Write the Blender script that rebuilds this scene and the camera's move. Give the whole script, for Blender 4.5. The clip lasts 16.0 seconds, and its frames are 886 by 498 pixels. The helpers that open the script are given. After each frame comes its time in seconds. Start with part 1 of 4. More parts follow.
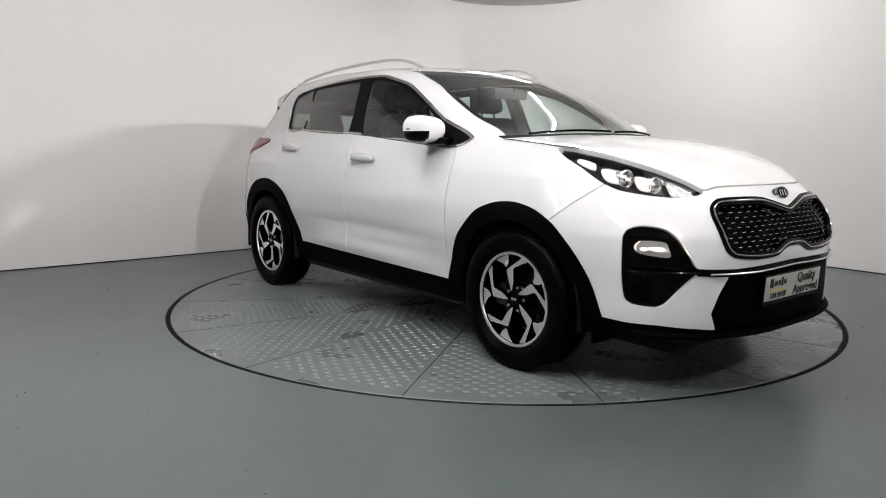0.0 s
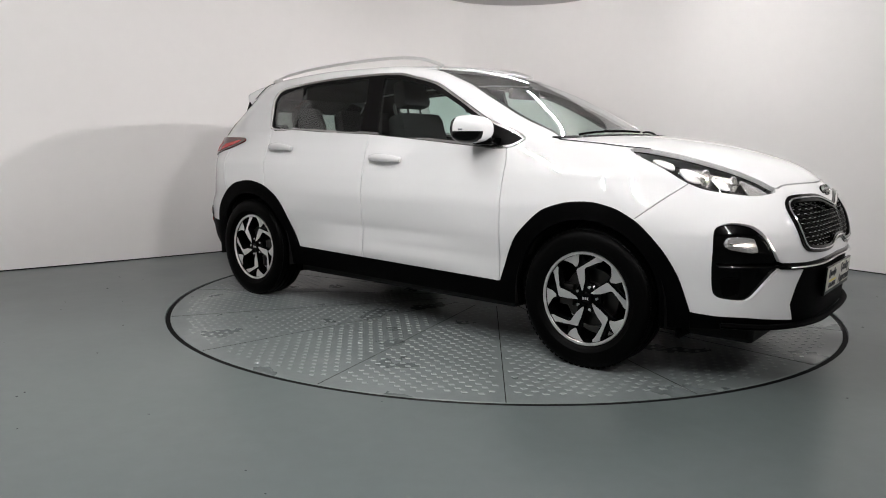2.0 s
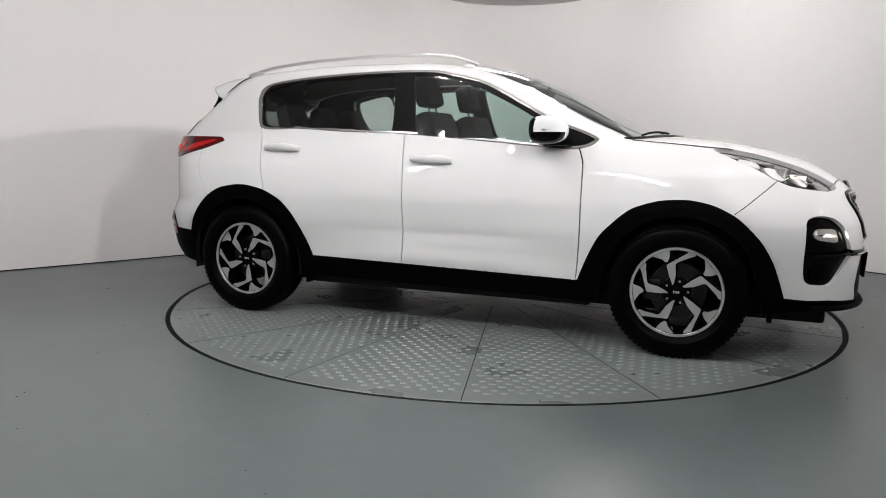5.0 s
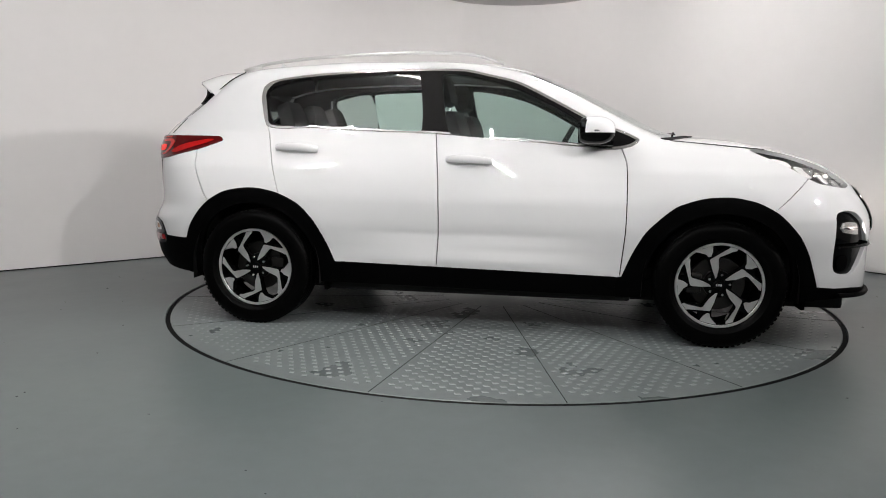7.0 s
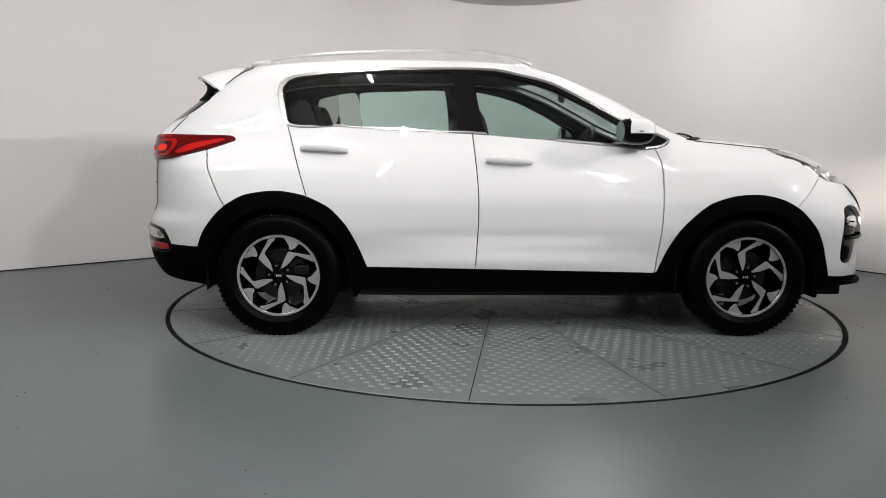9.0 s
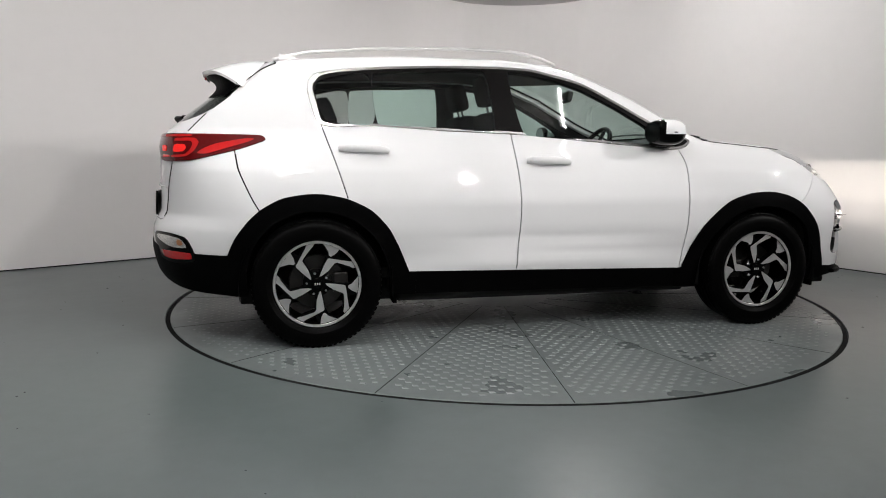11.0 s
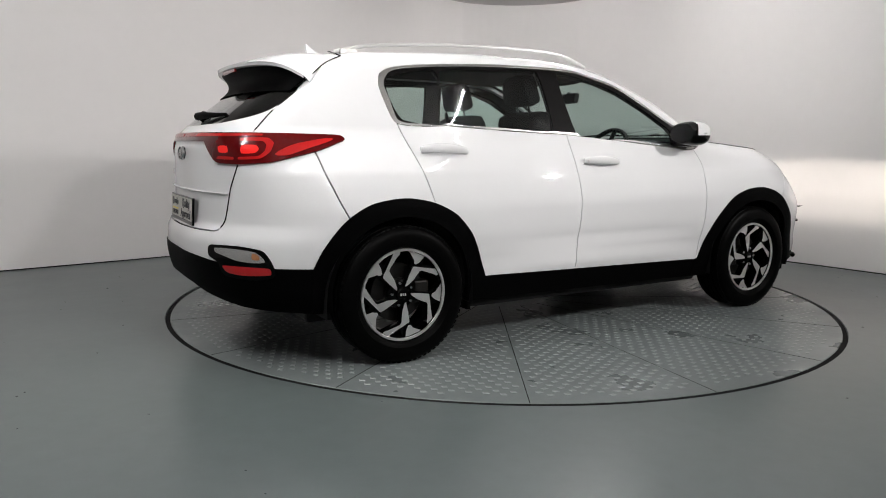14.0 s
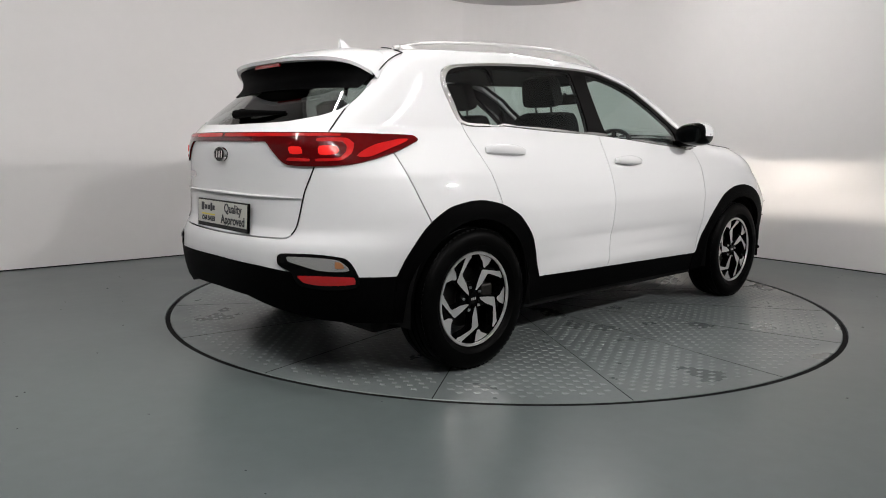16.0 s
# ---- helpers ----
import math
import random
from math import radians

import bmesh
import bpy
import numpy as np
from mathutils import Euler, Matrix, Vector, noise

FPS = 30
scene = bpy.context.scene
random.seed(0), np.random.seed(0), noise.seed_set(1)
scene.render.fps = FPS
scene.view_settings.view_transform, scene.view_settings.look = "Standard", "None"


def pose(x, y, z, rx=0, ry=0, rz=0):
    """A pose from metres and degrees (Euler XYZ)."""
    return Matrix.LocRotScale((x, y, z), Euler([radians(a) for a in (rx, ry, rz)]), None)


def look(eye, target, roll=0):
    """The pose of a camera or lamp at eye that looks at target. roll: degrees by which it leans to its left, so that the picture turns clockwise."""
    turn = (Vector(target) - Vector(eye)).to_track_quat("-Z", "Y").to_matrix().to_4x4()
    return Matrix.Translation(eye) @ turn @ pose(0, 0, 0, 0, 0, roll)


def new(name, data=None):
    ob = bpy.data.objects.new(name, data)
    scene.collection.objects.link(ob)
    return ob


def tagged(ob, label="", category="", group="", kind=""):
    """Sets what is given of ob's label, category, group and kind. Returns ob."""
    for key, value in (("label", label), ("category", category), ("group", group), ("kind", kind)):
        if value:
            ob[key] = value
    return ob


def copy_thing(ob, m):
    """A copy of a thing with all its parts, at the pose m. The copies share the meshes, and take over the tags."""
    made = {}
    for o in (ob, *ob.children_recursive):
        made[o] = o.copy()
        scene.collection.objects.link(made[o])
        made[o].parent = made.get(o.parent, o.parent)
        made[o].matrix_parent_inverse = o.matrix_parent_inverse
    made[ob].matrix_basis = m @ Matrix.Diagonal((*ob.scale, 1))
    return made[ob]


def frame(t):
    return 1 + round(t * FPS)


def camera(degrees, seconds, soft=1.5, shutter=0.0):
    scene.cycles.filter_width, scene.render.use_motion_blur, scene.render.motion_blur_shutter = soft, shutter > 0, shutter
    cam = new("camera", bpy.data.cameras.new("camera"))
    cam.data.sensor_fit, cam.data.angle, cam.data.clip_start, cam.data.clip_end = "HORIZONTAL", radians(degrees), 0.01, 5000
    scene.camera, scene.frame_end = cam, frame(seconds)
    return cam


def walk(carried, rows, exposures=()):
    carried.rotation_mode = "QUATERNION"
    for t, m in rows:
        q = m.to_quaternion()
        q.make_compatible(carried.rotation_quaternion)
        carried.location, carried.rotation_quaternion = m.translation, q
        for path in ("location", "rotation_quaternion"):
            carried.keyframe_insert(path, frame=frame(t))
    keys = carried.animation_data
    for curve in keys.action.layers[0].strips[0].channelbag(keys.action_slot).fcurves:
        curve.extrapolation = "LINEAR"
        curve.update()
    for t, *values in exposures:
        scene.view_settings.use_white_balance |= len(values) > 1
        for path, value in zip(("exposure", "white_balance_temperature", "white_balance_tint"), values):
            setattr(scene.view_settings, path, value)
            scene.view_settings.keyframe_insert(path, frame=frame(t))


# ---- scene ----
cam = camera(63.62, 16.0, soft=1.0)
EYE = Vector((0.0, -5.149, 1.079))
VIEW = look(EYE, EYE + Vector((-0.07448, 0.98691, -0.14302)), 0.484)
walk(cam, [(0, VIEW), (16, VIEW)], exposures=((0, 0.06), (4, 0.04), (9, -0.10), (12, -0.20), (16, -0.22)))

# ---- light ----
world = bpy.data.worlds.new("world")
world.use_nodes = True
world.node_tree.nodes["Background"].inputs[0].default_value = (0.9, 0.95, 1, 1)
world.node_tree.nodes["Background"].inputs[1].default_value = 0.02
scene.world = world
CEIL = 2.85
# ceiling strip lamps: x, y, turn in degrees, length, brightness
# the last two are unseen fill, added to brighten car rear and wall corner
STRIPS = ((0.85, 1.0, -72, 1.3, 230), (-1.05, -1.85, -68, 0.95, 220), (1.75, -2.2, -50, 1.0, 60), (-0.55, -3.75, 90, 1.3, 340), (1.9, -4.2, -52, 1.2, 140),
          (-2.5, -3.1, 35, 1.2, 250), (0.2, 2.9, 0, 0.9, 90))
# ceiling spot lamps: place, target, power, beam in degrees
SPOTS = (((4.7, -2.1, 2.74), (-1.9, 0.7, 0.9), 560, 62), ((2.1, -4.6, 2.74), (-2.2, 1.2, 0.6), 260, 60))



# ---- materials ----
def material(name, colour, rough=0.5, metal=0.0, coat=0.0, spec=0.5, vary=0.0, scale=8.0, bump=0.0, bump_scale=60.0, glow=0.0, spread=0.0):
    m = bpy.data.materials.new(name)
    m.use_nodes = True
    n, l = m.node_tree.nodes, m.node_tree.links
    b = n["Principled BSDF"]
    b.inputs["Base Color"].default_value = (*colour, 1)
    b.inputs["Roughness"].default_value, b.inputs["Metallic"].default_value = rough, metal
    b.inputs["Specular IOR Level"].default_value = spec
    b.inputs["Coat Weight"].default_value, b.inputs["Coat Roughness"].default_value = coat, 0.03
    at = n.new("ShaderNodeTexCoord")
    if vary:
        big, fine, mix = n.new("ShaderNodeTexNoise"), n.new("ShaderNodeTexNoise"), n.new("ShaderNodeMix")
        big.inputs["Scale"].default_value, fine.inputs["Scale"].default_value = scale, scale * 9
        big.inputs["Detail"].default_value = 6
        add = n.new("ShaderNodeMath")
        add.operation = "ADD"
        half = n.new("ShaderNodeMath")
        half.operation = "MULTIPLY"
        half.inputs[1].default_value = 0.5
        l.new(at.outputs["Object"], big.inputs["Vector"]), l.new(at.outputs["Object"], fine.inputs["Vector"])
        l.new(big.outputs["Fac"], add.inputs[0]), l.new(fine.outputs["Fac"], add.inputs[1]), l.new(add.outputs[0], half.inputs[0])
        mix.data_type = "RGBA"
        l.new(half.outputs[0], mix.inputs["Factor"])
        mix.inputs["A"].default_value = (*[max(c * (1 - 2 * vary), 0) for c in colour], 1)
        mix.inputs["B"].default_value = (*[min(c * (1 + 2 * vary), 1) for c in colour], 1)
        l.new(mix.outputs["Result"], b.inputs["Base Color"])
        if spread:
            r = n.new("ShaderNodeMapRange")
            r.inputs["To Min"].default_value, r.inputs["To Max"].default_value = rough - spread, rough + spread
            r.inputs["From Min"].default_value, r.inputs["From Max"].default_value = 0.3, 0.7
            l.new(big.outputs["Fac"], r.inputs["Value"]), l.new(r.outputs["Result"], b.inputs["Roughness"])
    if bump:
        t, k = n.new("ShaderNodeTexNoise"), n.new("ShaderNodeBump")
        t.inputs["Scale"].default_value, k.inputs["Strength"].default_value, k.inputs["Distance"].default_value = bump_scale, bump, 0.004
        l.new(at.outputs["Object"], t.inputs["Vector"]), l.new(t.outputs["Fac"], k.inputs["Height"]), l.new(k.outputs["Normal"], b.inputs["Normal"])
    if glow:
        b.inputs["Emission Color"].default_value, b.inputs["Emission Strength"].default_value = (*colour, 1), glow
    return m


def glass(name, tint, gloss=1.0):
    m = bpy.data.materials.new(name)
    m.use_nodes = True
    n, l = m.node_tree.nodes, m.node_tree.links
    n.remove(n["Principled BSDF"])
    clear, shine, mix = n.new("ShaderNodeBsdfTransparent"), n.new("ShaderNodeBsdfGlossy"), n.new("ShaderNodeMixShader")
    face, power, part_ = n.new("ShaderNodeLayerWeight"), n.new("ShaderNodeMath"), n.new("ShaderNodeMath")
    face.inputs["Blend"].default_value = 0.5
    power.operation, power.inputs[1].default_value = "POWER", 4.5
    part_.operation, part_.inputs[1].default_value, part_.inputs[2].default_value = "MULTIPLY_ADD", 0.92, 0.065
    clear.inputs["Color"].default_value = (*tint, 1)
    shine.inputs["Roughness"].default_value = 0.01
    shine.inputs["Color"].default_value = (gloss, gloss, gloss, 1)
    l.new(face.outputs["Facing"], power.inputs[0]), l.new(power.outputs[0], part_.inputs[0])
    l.new(part_.outputs[0], mix.inputs[0]), l.new(clear.outputs[0], mix.inputs[1]), l.new(shine.outputs[0], mix.inputs[2])
    l.new(mix.outputs[0], n["Material Output"].inputs["Surface"])
    return m


PAINT = material("white_paint", (0.73, 0.73, 0.735), 0.5, coat=1.0, spec=0.0, vary=0.004, scale=3)
FLOOR = material("grey_green_floor_paint", (0.100, 0.119, 0.119), 0.30, spec=0.4, vary=0.09, scale=1.3, bump=0.06, bump_scale=14, spread=0.03)
PLATE = material("worn_painted_plate", (0.142, 0.161, 0.161), 0.34, spec=0.4, vary=0.14, scale=2.2, bump=0.1, bump_scale=30, spread=0.12)
STUD = material("worn_stud", (0.225, 0.247, 0.247), 0.33, vary=0.15, scale=5)
WALL = material("white_wall_paint", (0.80, 0.775, 0.765), 0.75, vary=0.015, scale=1.2, bump=0.08, bump_scale=40)
# for the unseen walls: grey chosen to hold down bounced light
UNSEEN_WALL = material("unseen_wall_grey", (0.36, 0.35, 0.345), 0.8, vary=0.03, scale=1.2)
CEILING = material("ceiling_paint", (0.48, 0.465, 0.46), 0.8, vary=0.02, scale=1.5)
DARK = material("dark_gap", (0.002, 0.002, 0.002), 0.8, spec=0.1, vary=0.1, scale=30)
TRIM = material("black_grained_plastic", (0.0010, 0.0010, 0.0011), 0.55, spec=0.025, vary=0.15, scale=25, bump=0.15, bump_scale=400)
GLOSS = material("gloss_black", (0.0012, 0.0012, 0.0012), 0.05, spec=0.16, vary=0.05, scale=10)
CHROME = material("chrome", (0.80, 0.80, 0.80), 0.10, metal=1, vary=0.02, scale=20)
BRIGHT = material("satin_window_trim", (0.52, 0.51, 0.50), 0.24, metal=0.85, vary=0.03, scale=15)
SATIN = material("satin_aluminium", (0.66, 0.65, 0.64), 0.30, metal=0.55, vary=0.04, scale=15)
ALLOY = material("machined_alloy", (0.86, 0.85, 0.84), 0.30, metal=0.88, vary=0.05, scale=30)
RUBBER = material("tyre_rubber", (0.0010, 0.0010, 0.0010), 0.42, spec=0.04, vary=0.2, scale=18, bump=0.1, bump_scale=150)
PILLAR = material("satin_black_pillar_film", (0.0045, 0.0041, 0.0041), 0.45, spec=0.05, vary=0.1, scale=30)
HOUSING = material("lamp_housing_plastic", (0.014, 0.013, 0.013), 0.35, vary=0.15, scale=40)
STEEL = material("brake_steel", (0.055, 0.052, 0.050), 0.35, metal=1, vary=0.1, scale=20)
CLOTH = material("black_seat_cloth", (0.007, 0.007, 0.0075), 0.9, spec=0.2, vary=0.2, scale=40, bump=0.3, bump_scale=500)
CABIN = material("dark_cabin_plastic", (0.005, 0.005, 0.005), 0.6, spec=0.2, vary=0.15, scale=20, bump=0.1, bump_scale=300)
LINER = material("grey_headliner", (0.040, 0.039, 0.038), 0.9, vary=0.05, scale=30)
GLASS = glass("green_tinted_glass", (0.73, 0.86, 0.82))
SCREEN = glass("windscreen_glass", (0.78, 0.86, 0.83))
BACKGLASS = glass("rear_glass", (0.62, 0.67, 0.65))
PRIVACY = glass("dark_rear_glass", (0.30, 0.33, 0.32))
CLEAR = glass("clear_lens", (0.93, 0.93, 0.93))
RED = material("red_lens", (0.075, 0.0015, 0.002), 0.08, spec=0.25, coat=0.2, vary=0.1, scale=15)
REDLIT = material("lit_red_lens", (0.50, 0.012, 0.010), 0.2, spec=0.2, glow=0.8)
REFLECT = material("red_reflector", (0.36, 0.008, 0.010), 0.2, coat=1.0, vary=0.15, scale=120)
AMBER = material("amber_bulb", (0.32, 0.14, 0.06), 0.3, vary=0.1, scale=40)
LAMPLIT = material("lit_headlamp", (1.0, 0.90, 0.80), 0.3, glow=30000.0)
SPOTLIT = material("lit_headlamp_spot", (1.0, 0.90, 0.80), 0.3, glow=160000.0)
FOGLIT = material("lit_fog_lamp", (1.0, 0.90, 0.80), 0.3, glow=70000.0)
SILVER = material("lamp_reflector", (0.74, 0.73, 0.72), 0.25, metal=0.8, vary=0.08, scale=60, bump=0.4, bump_scale=160)
CREAM = material("cream_plate", (0.52, 0.51, 0.47), 0.4, vary=0.03, scale=20)
INK = material("dark_ink", (0.02, 0.02, 0.025), 0.5, vary=0.05, scale=50)
YELLOW = material("yellow_ink", (0.75, 0.62, 0.10), 0.5, vary=0.05, scale=50)
WHITE = material("white_diffuser", (0.82, 0.81, 0.80), 0.3, vary=0.02, scale=30)
REDGUIDE = material("red_light_guide", (0.34, 0.007, 0.007), 0.15, spec=0.3, coat=0.2, glow=0.10)
MIRROR = material("tinted_mirror_glass", (0.28, 0.29, 0.30), 0.03, metal=1)

# ---- shape of the car body: a smooth solid, |y| symmetric, x forward, z up ----
def ease(x, xs, ys):
    """A smooth curve through a few design heights."""
    xs, ys = np.asarray(xs, float), np.asarray(ys, float)
    d = np.diff(ys) / np.diff(xs)
    m = np.empty_like(xs)
    m[0], m[-1] = d[0], d[-1]
    m[1:-1] = np.where(d[1:] * d[:-1] > 0, 2 * d[1:] * d[:-1] / np.where(np.abs(d[1:] + d[:-1]) < 1e-9, 1, d[1:] + d[:-1]), 0)
    i = np.clip(np.searchsorted(xs, x) - 1, 0, len(xs) - 2)
    h = xs[i + 1] - xs[i]
    t = np.clip((x - xs[i]) / h, 0, 1)
    return (ys[i] * (1 + 2 * t) * (1 - t) ** 2 + h * m[i] * t * (1 - t) ** 2
            + ys[i + 1] * t * t * (3 - 2 * t) + h * m[i + 1] * t * t * (t - 1))


def smax(a, b, k):
    return np.maximum(a, b) + np.maximum(k - np.abs(a - b), 0) ** 2 / (4 * k)


def side_y(x, z):
    w = ease(z, (0.15, 0.30, 0.38, 0.47, 0.54, 0.64, 0.76, 0.86, 0.95, 1.03, 1.10, 1.20, 1.35, 1.50, 1.60, 1.75),
             (0.81, 0.845, 0.860, 0.868, 0.884, 0.901, 0.904, 0.889, 0.865, 0.836, 0.8055, 0.7735, 0.7195, 0.6635, 0.625, 0.55))
    scoop = np.exp(-((x + 0.02) / 0.62) ** 4)
    crease = 0.575 + 0.01 * x
    w = w + scoop * (0.016 * np.exp(-((z - 0.43) / 0.06) ** 2) - 0.013 * np.clip(np.where(z > crease, 1 - (z - crease) / 0.20, 1 - (crease - z) / 0.07), 0, 1))
    green = ease(z, (0.95, 1.15), (0, 1))
    taper = np.where(x < -0.3, 0.045 * (np.minimum(x + 0.3, 0) / -1.0) ** 2, 0.04 * np.maximum(x, 0) ** 2) * green
    low = (1 - green) * (0.06 * np.maximum(-x - 1.25, 0) ** 1.5 + 0.09 * np.maximum(x - 1.35, 0) ** 2)
    flare = (1 - green) * (0.020 * np.exp(-((x - 1.45) / 0.42) ** 2) + 0.007 * np.exp(-((x + 1.335) / 0.42) ** 2))
    return w - taper - low + flare * ease(z, (0.3, 0.7, 0.9, 1.05), (1.0, 1, 0.6, 0))


def top_z(x, y):
    bow = 0.145 * (y / 0.72) ** 2 * ease(x, (-0.2, 0.5, 1.25, 1.45), (0, 0.7, 1, 0))
    zc = ease(x + bow, (-2.3, -2.0, -1.6, -1.2, -0.7, -0.3, 0.025, 0.25, 0.545, 0.845, 1.07, 1.19, 1.40, 1.65, 1.90, 2.08, 2.30),
              (1.42, 1.485, 1.552, 1.588, 1.612, 1.612, 1.592, 1.550, 1.443, 1.300, 1.190, 1.156, 1.137, 1.098, 1.035, 0.965, 0.84))
    return zc - ease(x, (-2, -1.2, 0.2, 0.7, 1.2, 1.6, 1.9, 2.1), (0.03, 0.04, 0.05, 0.03, 0.03, 0.035, 0.07, 0.14)) * (np.abs(y) / 0.65) ** 2.2


def front_x(y, z):
    xc = ease(z, (0.15, 0.27, 0.36, 0.50, 0.62, 0.74, 0.84, 0.92, 1.00, 1.15), (2.15, 2.235, 2.245, 2.245, 2.25, 2.235, 2.20, 2.145, 2.06, 1.85))
    up = ease(z, (0.70, 0.90), (0, 1))
    return xc - (1 - up) * 0.62 * np.abs(y) ** 3.6 - up * 0.82 * np.abs(y) ** 3.2


def rear_x(y, z):
    xc = ease(z, (0.15, 0.28, 0.40, 0.52, 0.62, 0.72, 0.90, 1.05, 1.12, 1.20, 1.30, 1.42, 1.52, 1.65),
              (-2.06, -2.15, -2.225, -2.245, -2.24, -2.195, -2.19, -2.185, -2.165, -2.09, -1.965, -1.80, -1.66, -1.45))
    return xc + 0.52 * np.abs(y) ** 3.2


def body(x, y, z):
    y = np.abs(y)
    f = smax(front_x(y, z) * -1 + x, y - side_y(x, z), 0.16)
    f = smax(f, rear_x(y, z) - x, 0.16)
    f = smax(f, (z - top_z(x, y)) * 0.85, ease(x, (-1.8, 0.8, 1.3, 2.0), (0.06, 0.07, 0.07, 0.10)))
    return smax(f, 0.19 - z, 0.05)


A_F, A_R, RAD = 1.30, -1.30, 0.90


def wrap_ray(s):
    """Spine point and outward way (towards the car's right side) of the wrapped coordinate s."""
    s = np.asarray(s, float)
    ff, rr = np.maximum(s - A_F, 0) / RAD, np.maximum(A_R - s, 0) / RAD
    ox = np.clip(s, A_R, A_F)
    return ox, np.sin(ff) - np.sin(rr), -np.cos(ff + rr)


def solve_out(fun, hi, n=30):
    lo, hi = np.zeros_like(hi), hi.copy()
    for _ in range(n):
        mid = (lo + hi) / 2
        out = fun(mid) > 0
        hi, lo = np.where(out, mid, hi), np.where(out, lo, mid)
    return (lo + hi) / 2


def wrap(s, z, lift=0.0):
    """Place on the body of wrapped coordinates (s, z)."""
    s, z = np.asarray(s, float), np.asarray(z, float)
    ox, dx, dy = wrap_ray(s)
    r = solve_out(lambda k: body(ox + dx * k, dy * k, z), np.full(s.shape, 1.5))
    p = np.stack([ox + dx * r, dy * r, z], -1)
    return p + normal(p) * lift if np.any(lift) else p


def over(x, y, lift=0.0):
    """Place on top of the body over (x, y)."""
    x, y = np.asarray(x, float), np.asarray(y, float)
    r = solve_out(lambda k: body(x, y, 0.6 + k), np.full(x.shape, 1.2))
    p = np.stack([x, y, 0.6 + r], -1)
    return p + normal(p) * lift if np.any(lift) else p


def normal(p):
    e = 2e-3
    x, y, z = p[..., 0], p[..., 1], p[..., 2]
    n = np.stack([body(x + e, y, z) - body(x - e, y, z), body(x, y + e, z) - body(x, y - e, z), body(x, y, z + e) - body(x, y, z - e)], -1)
    return n / np.maximum(np.linalg.norm(n, axis=-1, keepdims=True), 1e-9)


def unwrap(p):
    x, y = p[0], -abs(p[1])
    s = A_F + RAD * math.atan2(x - A_F, -y) if x > A_F else A_R - RAD * math.atan2(A_R - x, -y) if x < A_R else x
    return s, p[2]


# ---- mesh helpers ----
def part(name, bm, mat, parent=None, label="", smooth=None):
    """Links a bmesh as one mesh object under a thing or a part."""
    me = bpy.data.meshes.new(name)
    bmesh.ops.recalc_face_normals(bm, faces=bm.faces)
    bm.to_mesh(me)
    bm.free()
    for m in mat if isinstance(mat, (list, tuple)) else (mat,):
        me.materials.append(m)
    if smooth is not None:
        me.shade_smooth()
        me.set_sharp_from_angle(angle=radians(smooth))
    ob = new(name, me)
    ob.parent = parent
    return tagged(ob, label)


def box(bm, x0, x1, y0, y1, z0, z1, bevel=0.0, m=None):
    r = bmesh.ops.create_cube(bm, size=1, matrix=Matrix.Translation(((x0 + x1) / 2, (y0 + y1) / 2, (z0 + z1) / 2)) @ Matrix.Diagonal((x1 - x0, y1 - y0, z1 - z0, 1)))
    vs = r["verts"]
    if bevel:
        b = bmesh.ops.bevel(bm, geom=list({e for v in vs for e in v.link_edges}), offset=bevel, segments=2, affect="EDGES", profile=0.6)
        vs = list({v for f in b["faces"] for v in f.verts} | {v for v in vs if v.is_valid})
        todo, seen = list(vs), set(vs)
        while todo:
            for e in todo.pop().link_edges:
                for v in e.verts:
                    if v not in seen:
                        seen.add(v), todo.append(v)
        vs = list(seen)
    if m is not None:
        bmesh.ops.transform(bm, matrix=m, verts=vs)
    return vs


def lathe(bm, prof, n=48, m=None, closed=False):
    """Turns (radius, height) pairs round the z axis."""
    rings = []
    for r, h in prof:
        rings.append([bm.verts.new((r * math.cos(2 * math.pi * i / n), r * math.sin(2 * math.pi * i / n), h)) for i in range(n)])
    pairs = list(zip(rings, rings[1:])) + ([(rings[-1], rings[0])] if closed else [])
    for a, b in pairs:
        for i in range(n):
            j = (i + 1) % n
            bm.faces.new((a[i], a[j], b[j], b[i]))
    vs = [v for r in rings for v in r]
    if m is not None:
        bmesh.ops.transform(bm, matrix=m, verts=vs)
    return vs


def slab(bm, pts, depth, m=None, side_mat=None):
    """A flat outline in x and y, thickened downwards by depth."""
    top = [bm.verts.new((x, y, 0)) for x, y in pts]
    low = [bm.verts.new((x, y, -depth)) for x, y in pts]
    bm.faces.new(top)
    bm.faces.new(low[::-1])
    for i in range(len(pts)):
        j = (i + 1) % len(pts)
        f = bm.faces.new((top[i], top[j], low[j], low[i]))
        if side_mat:
            f.material_index = side_mat
    if m is not None:
        bmesh.ops.transform(bm, matrix=m, verts=top + low)
    return top + low


def sweep(bm, path, rad, n=8, squash=1.0, cap=True):
    """A tube along a list of places; rad may vary along it."""
    path = [Vector(p) for p in path]
    rings = []
    for i, p in enumerate(path):
        d = (path[min(i + 1, len(path) - 1)] - path[max(i - 1, 0)]).normalized()
        a = d.cross(Vector((0, 0, 1)))
        a = a.normalized() if a.length > 1e-4 else Vector((1, 0, 0))
        b = a.cross(d)
        r = rad[i] if isinstance(rad, (list, tuple)) else rad
        rings.append([bm.verts.new(p + a * r * squash * math.cos(2 * math.pi * k / n) + b * r * math.sin(2 * math.pi * k / n)) for k in range(n)])
    for a, b in zip(rings, rings[1:]):
        for i in range(n):
            bm.faces.new((a[i], a[(i + 1) % n], b[(i + 1) % n], b[i]))
    if cap:
        bm.faces.new(rings[0]), bm.faces.new(rings[-1][::-1])


